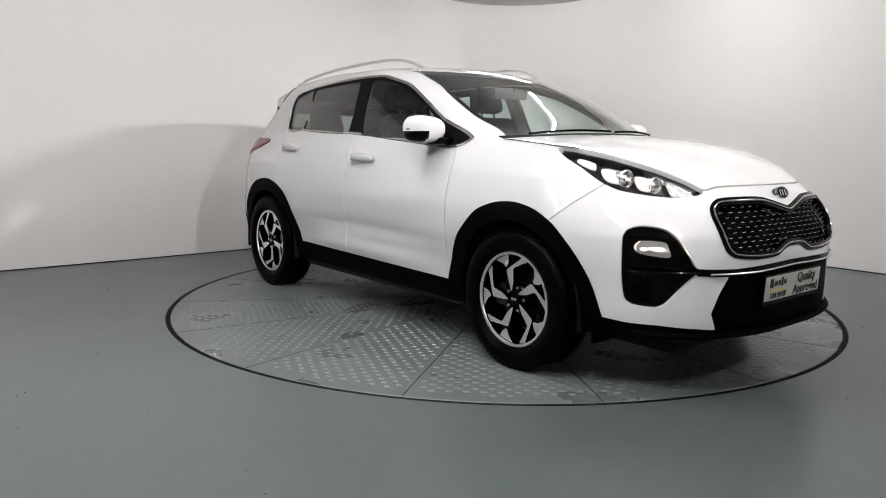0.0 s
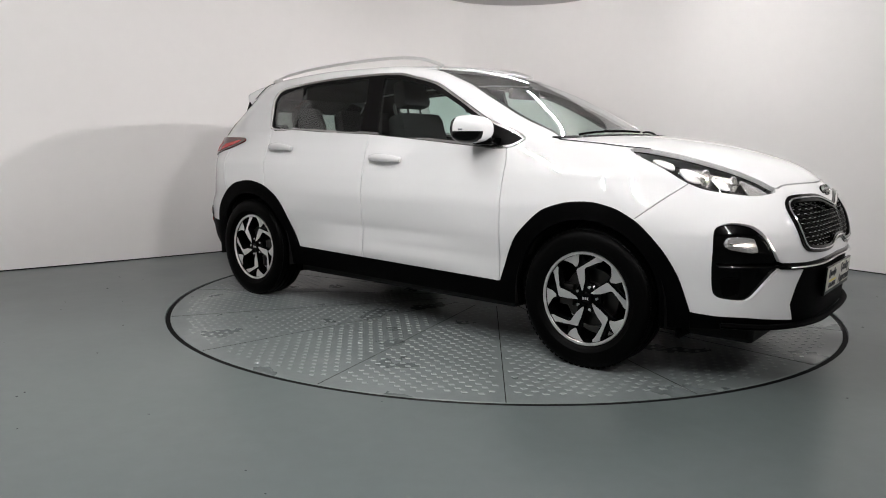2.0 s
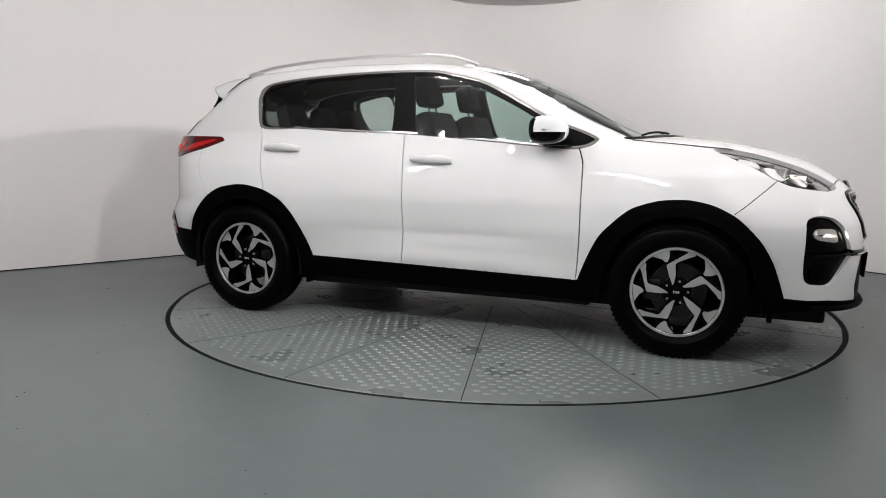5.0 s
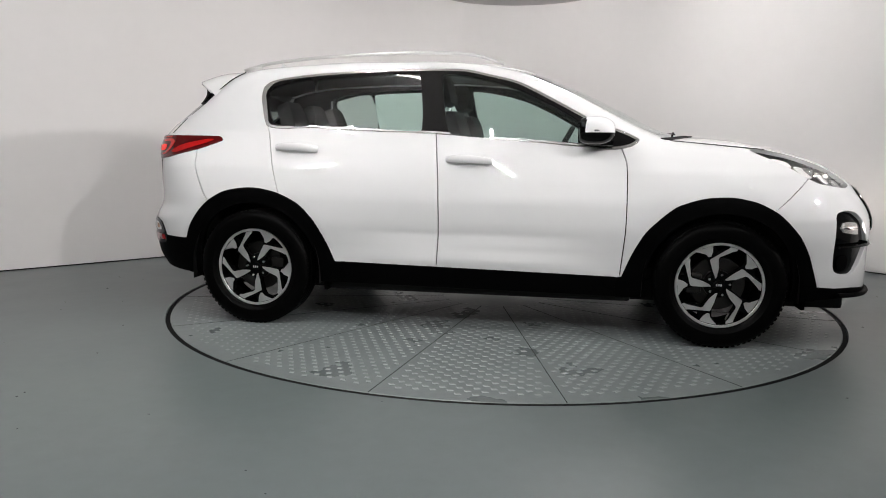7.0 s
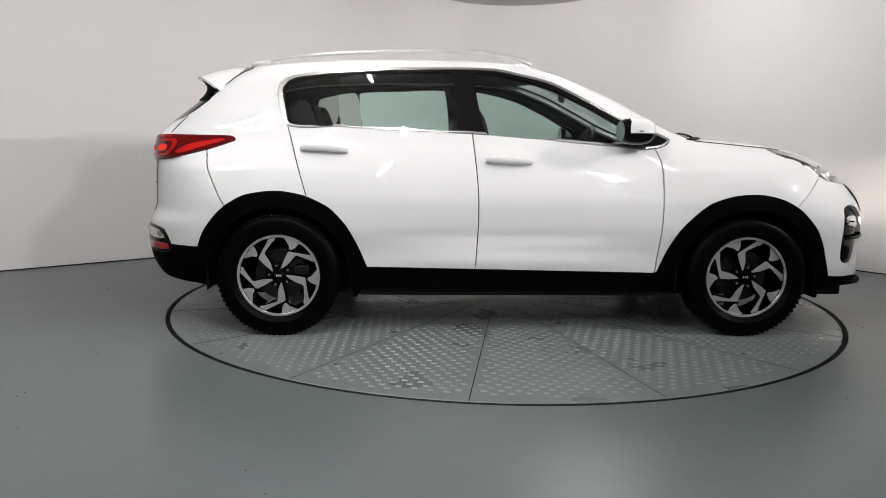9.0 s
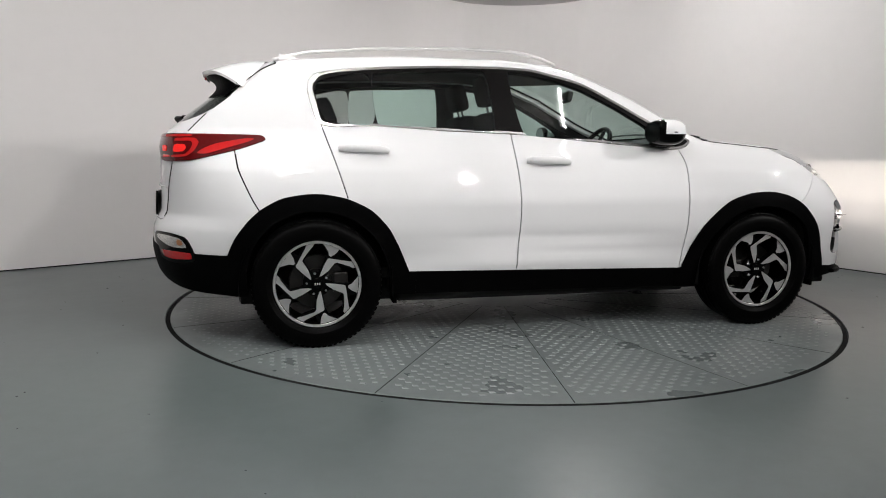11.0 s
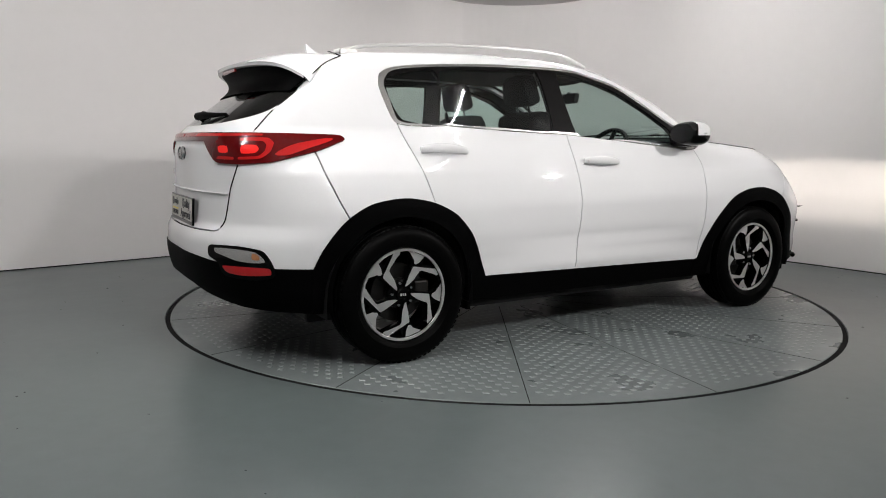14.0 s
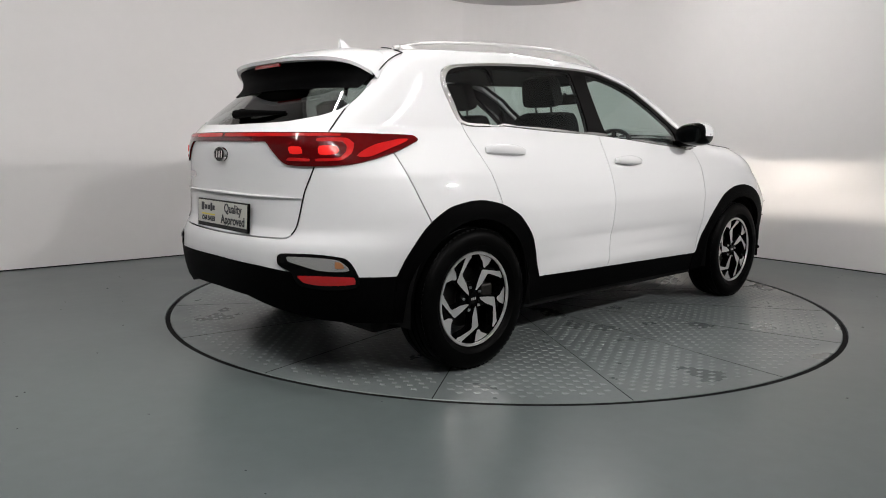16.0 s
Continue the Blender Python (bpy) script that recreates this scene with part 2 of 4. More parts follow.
def smooth_line(pts, closed=False, steps=6, pull=0.38):
    """A gentle curve through a few design points."""
    p = np.asarray(pts, float)
    n = len(p)
    out = []
    for i in range(n if closed else n - 1):
        a, b = p[i], p[(i + 1) % n]
        pa = p[i - 1] if closed or i else a
        pb = p[(i + 2) % n] if closed or i + 2 < n else b
        h = np.linalg.norm(b - a)
        ta, tb = b - pa, pb - a
        ta, tb = ta / max(np.linalg.norm(ta), 1e-9) * h * pull * 2, tb / max(np.linalg.norm(tb), 1e-9) * h * pull * 2
        k = max(2, min(steps * 4, int(h / 0.03) + 2))
        for j in range(k):
            t = j / k
            out.append(a * (1 + 2 * t) * (1 - t) ** 2 + ta * t * (1 - t) ** 2 + b * t * t * (3 - 2 * t) + tb * t * t * (t - 1))
    if not closed:
        out.append(p[-1])
    return np.array(out)


# ---- the room ----
def arc(cx, cy, r, a0, a1, n):
    return [(cx + r * math.cos(radians(a0 + (a1 - a0) * i / n)), cy + r * math.sin(radians(a0 + (a1 - a0) * i / n))) for i in range(n + 1)]


def wall(name, path, label, mat=WALL):
    """A standing wall of 0.15 m along a path; the room lies to its right."""
    bm = bmesh.new()
    p = [Vector((x, y, 0)) for x, y in path]
    rows = []
    for i, q in enumerate(p):
        d = (p[min(i + 1, len(p) - 1)] - p[max(i - 1, 0)]).normalized()
        o = Vector((-d.y, d.x, 0)) * 0.15
        rows.append([bm.verts.new(v) for v in (q, q + Vector((0, 0, CEIL)), q + o + Vector((0, 0, CEIL)), q + o)])
    for a, b in zip(rows, rows[1:]):
        for k in range(4):
            bm.faces.new((a[k], b[k], b[(k + 1) % 4], a[(k + 1) % 4]))
    bm.faces.new(rows[0]), bm.faces.new(rows[-1][::-1])
    return tagged(part(name, bm, mat, smooth=30), label, "wall", kind="structure")


BACK = [(-5.9, -1.5), (-5.6, -0.95), (-5.0, -0.30), (-4.16, 0.47), (-3.36, 1.21), (-2.54, 2.02), (-1.45, 3.12)]
BACK += arc(0.20, 3.22, 1.10, 135, 46, 14)[1:]
BACK += [(2.1, 2.62), (3.05, 1.61), (4.0, 0.56), (5.2, -0.8)]
wall("wall_back", smooth_line(BACK, steps=4), "white painted studio wall sweeping round the turntable")
bm = bmesh.new()
base = [(x, y) for x, y in smooth_line(BACK, steps=4)]
rows = []
for i, (x, y) in enumerate(base):
    a, b = Vector(base[max(i - 1, 0)]), Vector(base[min(i + 1, len(base) - 1)])
    d = (b - a).normalized()
    rows.append([bm.verts.new((x + d.y * o, y - d.x * o, z)) for o, z in ((0.003, 0.0), (0.006, 0.007), (0.0, 0.009))])
for a, b in zip(rows, rows[1:]):
    for k in range(2):
        bm.faces.new((a[k], b[k], b[k + 1], a[k + 1]))
tagged(part("trim", bm, DARK), "thin dark joint at the foot of the wall", "trim", kind="structure")
# unseen walls, added to close the room; their grey limits the bounce
wall("wall_side_1", [(-5.9, -8.0), (-5.9, -1.5)], "unseen side wall, greyed to limit bounce light", UNSEEN_WALL)
wall("wall_side_2", [(5.2, -0.8), (5.2, -8.0)], "unseen side wall, greyed to limit bounce light", UNSEEN_WALL)
wall("wall_front", [(5.35, -8.0), (-6.05, -8.0)], "unseen wall behind the viewer, greyed to limit bounce light", UNSEEN_WALL)


def ring_sheet(bm, r, outer, n=128, z=0.0, depth=0.02):
    """A rectangular sheet with a round hole."""
    x0, x1, y0, y1 = outer
    ins, low, out = [], [], []
    for i in range(n):
        a = 2 * math.pi * i / n
        c, s = math.cos(a), math.sin(a)
        k = min((x1 if c > 0 else -x0) / max(abs(c), 1e-6), (y1 if s > 0 else -y0) / max(abs(s), 1e-6))
        ins.append(bm.verts.new((r * c, r * s, z))), low.append(bm.verts.new((r * c, r * s, z - depth))), out.append(bm.verts.new((k * c, k * s, z)))
    corners = [bm.verts.new((x, y, z)) for x, y in ((x1, y1), (x0, y1), (x0, y0), (x1, y0))]
    for i in range(n):
        j = (i + 1) % n
        bm.faces.new((ins[i], out[i], out[j], ins[j])), bm.faces.new((low[i], ins[i], ins[j], low[j]))
        for q in corners:
            a, b = out[i].co, out[j].co
            if abs(a.x - b.x) > 1e-4 and abs(a.y - b.y) > 1e-4 and (Vector((q.co.x, q.co.y)) - Vector((a.x, a.y))).length < 1.2:
                bm.faces.new((out[i], q, out[j]))


R_DISC = 2.259
bm = bmesh.new()
ring_sheet(bm, R_DISC, (-6.2, 5.5, -8.2, 4.9))
floor = tagged(part("floor", bm, FLOOR), "scuffed grey-green painted concrete floor", "floor", kind="structure")
bm = bmesh.new()
bmesh.ops.create_circle(bm, cap_ends=True, segments=96, radius=R_DISC + 0.05, matrix=Matrix.Translation((0, 0, -0.02)))
tagged(part("floor_pit", bm, DARK), "dark pit under the turntable rim", "floor", kind="structure")
bm = bmesh.new()
box(bm, -6.2, 5.5, -8.2, 5.0, CEIL, CEIL + 0.12)
tagged(part("ceiling", bm, CEILING), "plain grey studio ceiling", "ceiling", kind="structure")


def strip_lamp(x, y, turn, length, glow):
    root = tagged(new("strip_lamp"), "white ceiling batten lamp with a lit tube, two of them added fill", "lamp", "ceiling lamps")
    root.matrix_basis = pose(x, y, CEIL, 0, 0, turn)
    bm = bmesh.new()
    box(bm, -length / 2, length / 2, -0.05, 0.05, -0.06, 0.0, 0.008)
    part("housing", bm, CEILING, root, smooth=40)
    bm = bmesh.new()
    sweep(bm, [(-length / 2 + 0.02, 0, -0.085), (length / 2 - 0.02, 0, -0.095)], 0.016, 12)
    part("tube", bm, material("lit_tube", (1.0, 0.985, 0.98), 0.3, glow=glow), root, "glowing fluorescent tube", smooth=40)
    for k in (-1, 1):
        bm = bmesh.new()
        box(bm, k * length / 2 - 0.02, k * length / 2 + 0.02, -0.02, 0.02, -0.115, -0.055, 0.004)
        part("end_cap", bm, CEILING, root)


for row in STRIPS:
    strip_lamp(*row)


def spot_lamp(at, target, power, beam):
    """A small round ceiling spot; the lamp sits in the mouth of its can."""
    m = look(Vector(at), Vector(target))
    root = tagged(new("spot_lamp"), "black round ceiling spot lamp aimed at the turntable", "lamp", "ceiling spots")
    root.matrix_basis = m
    bm = bmesh.new()
    lathe(bm, [(0.0001, 0.13), (0.05, 0.13), (0.062, 0.12), (0.065, 0.0), (0.060, 0.0), (0.056, 0.10), (0.0001, 0.105)], 28)
    part("can", bm, TRIM, root, "black metal can", smooth=40)
    bm = bmesh.new()
    top = m.inverted() @ Vector((at[0], at[1], CEIL))
    sweep(bm, [Vector((0, 0, 0.10)), top], 0.012, 10)
    part("stem", bm, TRIM, root, "short black stem", smooth=40)
    data = bpy.data.lights.new("spot", "SPOT")
    data.energy, data.spot_size, data.spot_blend, data.shadow_soft_size, data.color = power, radians(beam), 0.9, 0.045, (1.0, 0.97, 0.95)
    lamp = new("spot_bulb", data)
    lamp.parent = root
    lamp.matrix_basis = Matrix.Translation((0, 0, -0.01))


for row in SPOTS:
    spot_lamp(*row)


# ---- the turntable ----
def turntable():
    root = tagged(new("turntable"), "round steel tread-plate turntable painted grey-green", "turntable")
    bm = bmesh.new()
    r = R_DISC - 0.030
    lathe(bm, [(0.0001, 0.0), (r - 0.004, 0.0), (r, -0.004), (r, -0.018)], 160)
    part("disc", bm, PLATE, root)
    # black filler ring stands in for the shade down in the rim gap
    bm = bmesh.new()
    lathe(bm, [(r + 0.0005, -0.012), (r + 0.001, -0.0022), (R_DISC - 0.004, -0.006)], 160)
    part("rim_gap_shade", bm, DARK, root, "black ring for the shade in the gap round the plate")
    # sixteen wedge plates, their raised lozenges laid across each wedge
    vs, fs = [], []
    for w in range(16):
        a = radians(-53.5 + 11.25 + 22.5 * w)
        ca, sa = math.cos(a), math.sin(a)
        for i in range(9, 52):
            v = i * 0.042
            half = v * math.tan(radians(11.25)) - 0.028
            u = math.floor(-half / 0.078) * 0.078 + (0.039 if i % 2 else 0.0)
            while u < half:
                if u > -half and math.hypot(u, v) < r - 0.085:
                    k = len(vs)
                    for p, q, z in ((-0.019, -0.007, 0), (0.010, -0.014, 0), (0.019, 0.007, 0), (-0.010, 0.014, 0), (-0.014, -0.005, 0.0018), (0.007, -0.010, 0.0018), (0.014, 0.005, 0.0018), (-0.007, 0.010, 0.0018)):
                        x, y = v + q, u + p
                        vs.append((x * ca - y * sa, x * sa + y * ca, z - 0.0008 + (0.001 if z else 0)))
                    fs += [(k, k + 1, k + 5, k + 4), (k + 1, k + 2, k + 6, k + 5), (k + 2, k + 3, k + 7, k + 6), (k + 3, k, k + 4, k + 7), (k + 4, k + 5, k + 6, k + 7)]
                u += 0.078
    me = bpy.data.meshes.new("studs")
    me.from_pydata(vs, [], fs)
    me.materials.append(STUD)
    ob = tagged(new("studs", me), "worn raised tread-plate lozenges", kind="stuff")
    ob.parent = root
    for w in range(16):
        bm = bmesh.new()
        box(bm, 0.38, r - 0.006, -0.0022, 0.0022, -0.004, 0.0008, 0, pose(0, 0, 0, 0, 0, -53.5 + 22.5 * w))
        part("seam", bm, DARK, root, "dark joint between plates")
    return root


disc = turntable()


def grit(places, size, seed):
    """Small flakes of dirt lying about, in one mesh."""
    rnd = random.Random(seed)
    bm = bmesh.new()
    for x, y in places:
        n = 6
        a0 = rnd.uniform(0, 6)
        r = size * rnd.uniform(0.5, 1.3)
        low = [bm.verts.new((x + r * rnd.uniform(0.5, 1) * math.cos(a0 + 6.283 * i / n) * 1.5, y + r * rnd.uniform(0.5, 1) * math.sin(a0 + 6.283 * i / n), 0.0003)) for i in range(n)]
        tip = bm.verts.new((x, y, r * 0.4))
        for i in range(n):
            bm.faces.new((low[i], low[(i + 1) % n], tip))
    return bm


rnd = random.Random(11)
spots = [(0.98, -3.20), (-0.82, -2.95), (-2.15, -2.75), (-3.05, 0.35), (-2.9, -0.1), (3.05, 1.05)]
spots += [(rnd.uniform(-3.4, 3.0), rnd.uniform(-3.6, 1.2)) for _ in range(60)]
spots = [p for p in spots if math.hypot(*p) > R_DISC + 0.03]
tagged(part("dirt_flakes", grit(spots, 0.006, 3), DARK), "dark flakes of dirt on the painted floor", "dirt", kind="stuff")


# ---- panels cut out of the body's surface ----
from mathutils.geometry import delaunay_2d_cdt

END = A_F + RAD * math.pi / 2


def inside(poly, q):
    x, y = q[:, 0], q[:, 1]
    r = np.zeros(len(q), bool)
    for (x0, y0), (x1, y1) in zip(poly, np.roll(poly, -1, 0)):
        c = (y0 > y) != (y1 > y)
        r ^= c & (x < (x1 - x0) * (y - y0) / (y1 - y0 if y1 != y0 else 1e-12) + x0)
    return r


def strip(line, width):
    """A narrow closed band along an open line."""
    p = np.asarray(line, float)
    d = np.gradient(p, axis=0)
    d /= np.maximum(np.linalg.norm(d, axis=1, keepdims=True), 1e-9)
    o = np.stack([-d[:, 1], d[:, 0]], 1) * width / 2
    return np.concatenate([p + o, (p - o)[::-1]])


def cut(shapes, x0, x1, y0, y1, step):
    """Triangulates a rectangle so that every closed outline becomes edges. Returns points and triangles."""
    vs, es = [], []
    segs = []
    for poly in shapes:
        fine = []
        for a, b in zip(poly, np.roll(poly, -1, 0)):
            q = max(1, math.ceil(np.linalg.norm(b - a) / step))
            fine += [a + (b - a) * i / q for i in range(q)]
        poly = np.array(fine)
        k, n = len(vs), len(poly)
        vs += [Vector(p) for p in poly]
        es += [(k + i, k + (i + 1) % n) for i in range(n)]
        segs.append(np.concatenate([poly, np.roll(poly, -1, 0)], 1))
    segs = np.concatenate(segs)
    gx, gy = np.meshgrid(np.linspace(x0, x1, int((x1 - x0) / step) + 1), np.linspace(y0, y1, int((y1 - y0) / step) + 1))
    g = np.stack([gx.ravel(), gy.ravel()], 1)
    a, d = segs[:, :2], segs[:, 2:] - segs[:, :2]
    l2 = np.maximum((d * d).sum(1), 1e-12)
    keep = np.ones(len(g), bool)
    for i in range(0, len(g), 500):
        q = g[i:i + 500, None, :] - a[None]
        t = np.clip((q * d).sum(2) / l2, 0, 1)
        keep[i:i + 500] = (((q - t[..., None] * d) ** 2).sum(2).min(1) > (step * 0.3) ** 2)
    vs += [Vector(p) for p in g[keep]]
    out = delaunay_2d_cdt(vs, es, [], 0, 1e-5)
    return np.array([tuple(v) for v in out[0]]), np.array([f for f in out[2] if len(f) == 3])


def skin(name, place, norm, tris, mat, parent, label="", lift=0.0, depth=0.012, mirror=False, both=False, seam=None):
    """A panel of the body from triangles of the cut surface, with its edges turned inwards. mirror: the other side's; both: joined across the middle."""
    used, inv = np.unique(tris, return_inverse=True)
    t = inv.reshape(-1, 3)
    p, n = place[used] + norm[used] * lift, norm[used]
    e = np.sort(np.concatenate([t[:, (0, 1)], t[:, (1, 2)], t[:, (2, 0)]]), 1)
    d = np.concatenate([t[:, (0, 1)], t[:, (1, 2)], t[:, (2, 0)]])
    _, first, count = np.unique(e, axis=0, return_index=True, return_counts=True)
    rim = d[first[count == 1]]
    if seam is not None:
        mid = seam[used]
        rim = rim[~(mid[rim[:, 0]] & mid[rim[:, 1]])]
    k = len(p)
    vs, ns, fs = [p], [n], [tuple(f) for f in t]
    if depth and len(rim):
        a, b = p[rim[:, 0]], p[rim[:, 1]]
        na, nb = n[rim[:, 0]], n[rim[:, 1]]
        o = np.cross(b - a, na)
        o /= np.maximum(np.linalg.norm(o, axis=1, keepdims=True), 1e-9)
        m = len(rim)
        soft = min(0.0025, depth / 3)
        vs += [a, b, a - na * soft + o * soft * 0.4, b - nb * soft + o * soft * 0.4, a - na * depth, b - nb * depth]
        ns += [na, nb, o, o, o, o]
        i = np.arange(m) + k
        fs += [q for r in zip(i, i + 2 * m, i + 3 * m, i + m) for q in [r]]
        fs += [q for r in zip(i + 2 * m, i + 4 * m, i + 5 * m, i + 3 * m) for q in [r]]
    vs, ns = np.concatenate(vs), np.concatenate(ns)
    flip = np.array((1, -1, 1))
    if both:
        k = len(vs)
        fs = fs + [tuple(k + int(i) for i in f[::-1]) for f in fs]
        vs, ns = np.concatenate([vs, vs * flip]), np.concatenate([ns, ns * flip])
    elif mirror:
        vs, ns, fs = vs * flip, ns * flip, [f[::-1] for f in fs]
    me = bpy.data.meshes.new(name)
    me.from_pydata(vs.tolist(), [], [tuple(int(i) for i in f) for f in fs])
    me.materials.append(mat)
    me.shade_smooth()
    me.normals_split_custom_set_from_vertices(ns.tolist())
    ob = new(name, me)
    ob.parent = parent
    return tagged(ob, label)


def wheel_cut(x, r, z=0.345, n=40):
    """The round wheel opening in wrapped coordinates, open downwards."""
    pts = [(x + r * math.cos(a), z + r * math.sin(a)) for a in np.linspace(math.pi, 0, n)]
    pts = [(x - r, 0.10)] + pts + [(x + r, 0.10)]
    return np.array([unwrap((px, -0.9, pz)) for px, pz in pts])


# outlines in wrapped metres (along the flank, height)
HOOD_EDGE = [(END, 0.918), (2.523, 0.919), (2.30, 0.915), (2.226, 0.903), (2.165, 0.935), (2.034, 0.986), (1.811, 1.043), (1.60, 1.077), (1.507, 1.084), (1.315, 1.099), (1.081, 1.119), (1.06, 1.121)]
PILLAR_EDGE = [(1.06, 1.121), (0.85, 1.212), (0.62, 1.332), (0.42, 1.430), (0.20, 1.513), (0.05, 1.549)]
ROOF_EDGE = [(0.05, 1.549), (-0.3, 1.569), (-0.9, 1.560), (-1.3, 1.540), (-1.62, 1.508), (-1.76, 1.480), (-1.80, 1.470), (-END, 1.470)]
BOTTOM = [(-END, 0.392), (-2.45, 0.388), (-2.30, 0.352), (-2.10, 0.315), (-1.75, 0.285), (-0.86, 0.268), (0.6, 0.256), (0.85, 0.252), (1.8, 0.270), (2.24, 0.292), (2.60, 0.284), (END, 0.284)]
hood_edge, pillar_edge, roof_edge = smooth_line(HOOD_EDGE), smooth_line(PILLAR_EDGE), smooth_line(ROOF_EDGE)
shell = np.concatenate([hood_edge[:-1], pillar_edge[:-1], roof_edge, BOTTOM])
DLO = smooth_line([(-1.296, 1.188), (-1.362, 1.306), (-1.384, 1.375), (-1.372, 1.430), (-1.325, 1.458), (-1.238, 1.480), (-1.009, 1.504), (-0.684, 1.522), (-0.306, 1.529), (-0.097, 1.522), (0.010, 1.500), (0.215, 1.448), (0.424, 1.344), (0.634, 1.232), (0.892, 1.126), (0.845, 1.084), (0.752, 1.068), (0.604, 1.080), (0.268, 1.108), (-0.216, 1.146), (-0.679, 1.163), (-0.999, 1.181)], True)
QUARTER = smooth_line([(-1.261, 1.209), (-1.315, 1.306), (-1.332, 1.381), (-1.310, 1.422), (-1.252, 1.442), (-1.034, 1.468), (-1.018, 1.197)], True, pull=0.25)
REARWIN = smooth_line([(-1.005, 1.470), (-0.683, 1.491), (-0.372, 1.499), (-0.334, 1.167), (-0.679, 1.180), (-0.990, 1.195)], True, pull=0.12)
FRONTWIN = smooth_line([(-0.232, 1.496), (-0.098, 1.490), (0.064, 1.456), (0.213, 1.408), (0.422, 1.308), (0.600, 1.205), (0.640, 1.165), (0.640, 1.100), (0.269, 1.122), (-0.161, 1.148)], True, pull=0.15)
GAP_B = smooth_line([(-0.306, 1.529), (-0.275, 1.330), (-0.245, 1.148), (-0.225, 0.981), (-0.212, 0.826), (-0.209, 0.636), (-0.222, 0.392)])
GAP_R = smooth_line([(-1.296, 1.190), (-1.224, 0.974), (-1.170, 0.800)])
GAP_F = smooth_line([(0.796, 1.075), (0.825, 0.993), (0.831, 0.830), (0.830, 0.620), (0.811, 0.370)])
sill = np.concatenate([[(-0.80, 0.10), (-0.80, 0.395), (-0.548, 0.391), (-0.225, 0.386), (0.294, 0.376), (0.79, 0.366), (0.79, 0.10)]])
ARCH_R = smooth_line([(-1.772, 0.503), (-1.729, 0.593), (-1.662, 0.690), (-1.602, 0.748), (-1.512, 0.799), (-1.390, 0.822), (-1.297, 0.822), (-1.170, 0.796), (-1.049, 0.737), (-0.957, 0.642), (-0.897, 0.535), (-0.838, 0.395)])
ARCH_F = smooth_line([(0.821, 0.369), (0.873, 0.502), (0.935, 0.618), (1.020, 0.707), (1.098, 0.768), (1.230, 0.811), (1.370, 0.820), (1.490, 0.795), (1.590, 0.738), (1.690, 0.627), (1.760, 0.506), (1.814, 0.350)])
arch_r = np.concatenate([ARCH_R, [(-0.80, 0.394), (-0.80, 0.10), (-1.80, 0.10)]])
arch_f = np.concatenate([ARCH_F, [(1.83, 0.10), (0.79, 0.10), (0.79, 0.364)]])
LOW_R = np.concatenate([smooth_line([(-END, 0.545), (-2.670, 0.545), (-2.360, 0.541), (-2.183, 0.527)]), [(-1.925, 0.512), (-1.77, 0.505), (-1.70, 0.40), (-1.70, 0.10), (-END, 0.10)]])
LOW_F = np.concatenate([[(1.79, 0.351), (1.914, 0.337), (2.022, 0.335), (2.240, 0.312), (2.217, 0.384), (2.247, 0.468), (2.288, 0.542)], [(2.45, 0.545), (END, 0.550), (END, 0.10), (1.79, 0.10)]])
FOG_F = smooth_line([(1.878, 0.631), (1.880, 0.714), (1.898, 0.741), (1.953, 0.756), (2.029, 0.745), (2.070, 0.714), (2.126, 0.626), (2.150, 0.582), (2.19, 0.575), (2.19, 0.550), (2.160, 0.552), (2.091, 0.485), (2.040, 0.425), (2.009, 0.409), (1.923, 0.416), (1.893, 0.440), (1.880, 0.538)], True)
BAR = np.array([(2.155, 0.577), (2.309, 0.571), (END, 0.580), (END, 0.548), (2.441, 0.544), (2.288, 0.541), (2.155, 0.549)])
FOG_LAMP = smooth_line([(1.921, 0.664), (1.935, 0.688), (1.976, 0.693), (2.035, 0.686), (2.046, 0.662), (2.052, 0.626), (1.979, 0.632), (1.939, 0.641)], True)
GRILLE = np.concatenate([smooth_line([(END, 0.806), (2.696, 0.808), (2.603, 0.831), (2.521, 0.848), (2.40, 0.852), (2.268, 0.845), (2.232, 0.815), (2.248, 0.735), (2.275, 0.662), (2.308, 0.636), (2.438, 0.622), (2.571, 0.625), (2.630, 0.650), (2.68, 0.660), (END, 0.660)])])
HEADLAMP = smooth_line([(1.500, 1.070), (1.530, 1.076), (1.600, 1.070), (1.811, 1.036), (2.034, 0.979), (2.165, 0.928), (2.222, 0.895), (2.206, 0.880), (2.088, 0.867), (1.968, 0.877), (1.856, 0.895), (1.776, 0.929), (1.683, 0.985)], True, pull=0.3)
TAIL = np.concatenate([smooth_line([(-END, 1.131), (-2.30, 1.129), (-2.07, 1.128), (-1.834, 1.125), (-1.660, 1.121), (-1.630, 1.103), (-1.66, 1.088), (-1.76, 1.048), (-1.896, 1.007), (-1.95, 0.995), (-2.077, 0.987), (-2.200, 0.989), (-2.240, 1.003), (-2.337, 1.088), (-2.40, 1.091), (-END, 1.092)], pull=0.3)])
HATCH = smooth_line([(-1.80, 1.470), (-1.856, 1.379), (-1.935, 1.300), (-1.992, 1.239), (-2.051, 1.128), (-2.095, 0.984), (-2.137, 0.877), (-2.145, 0.845), (-2.176, 0.721), (-2.210, 0.675), (-2.303, 0.668), (-END, 0.661)])
hatch = np.concatenate([HATCH, [(-END, 1.48), (-1.80, 1.48)]])
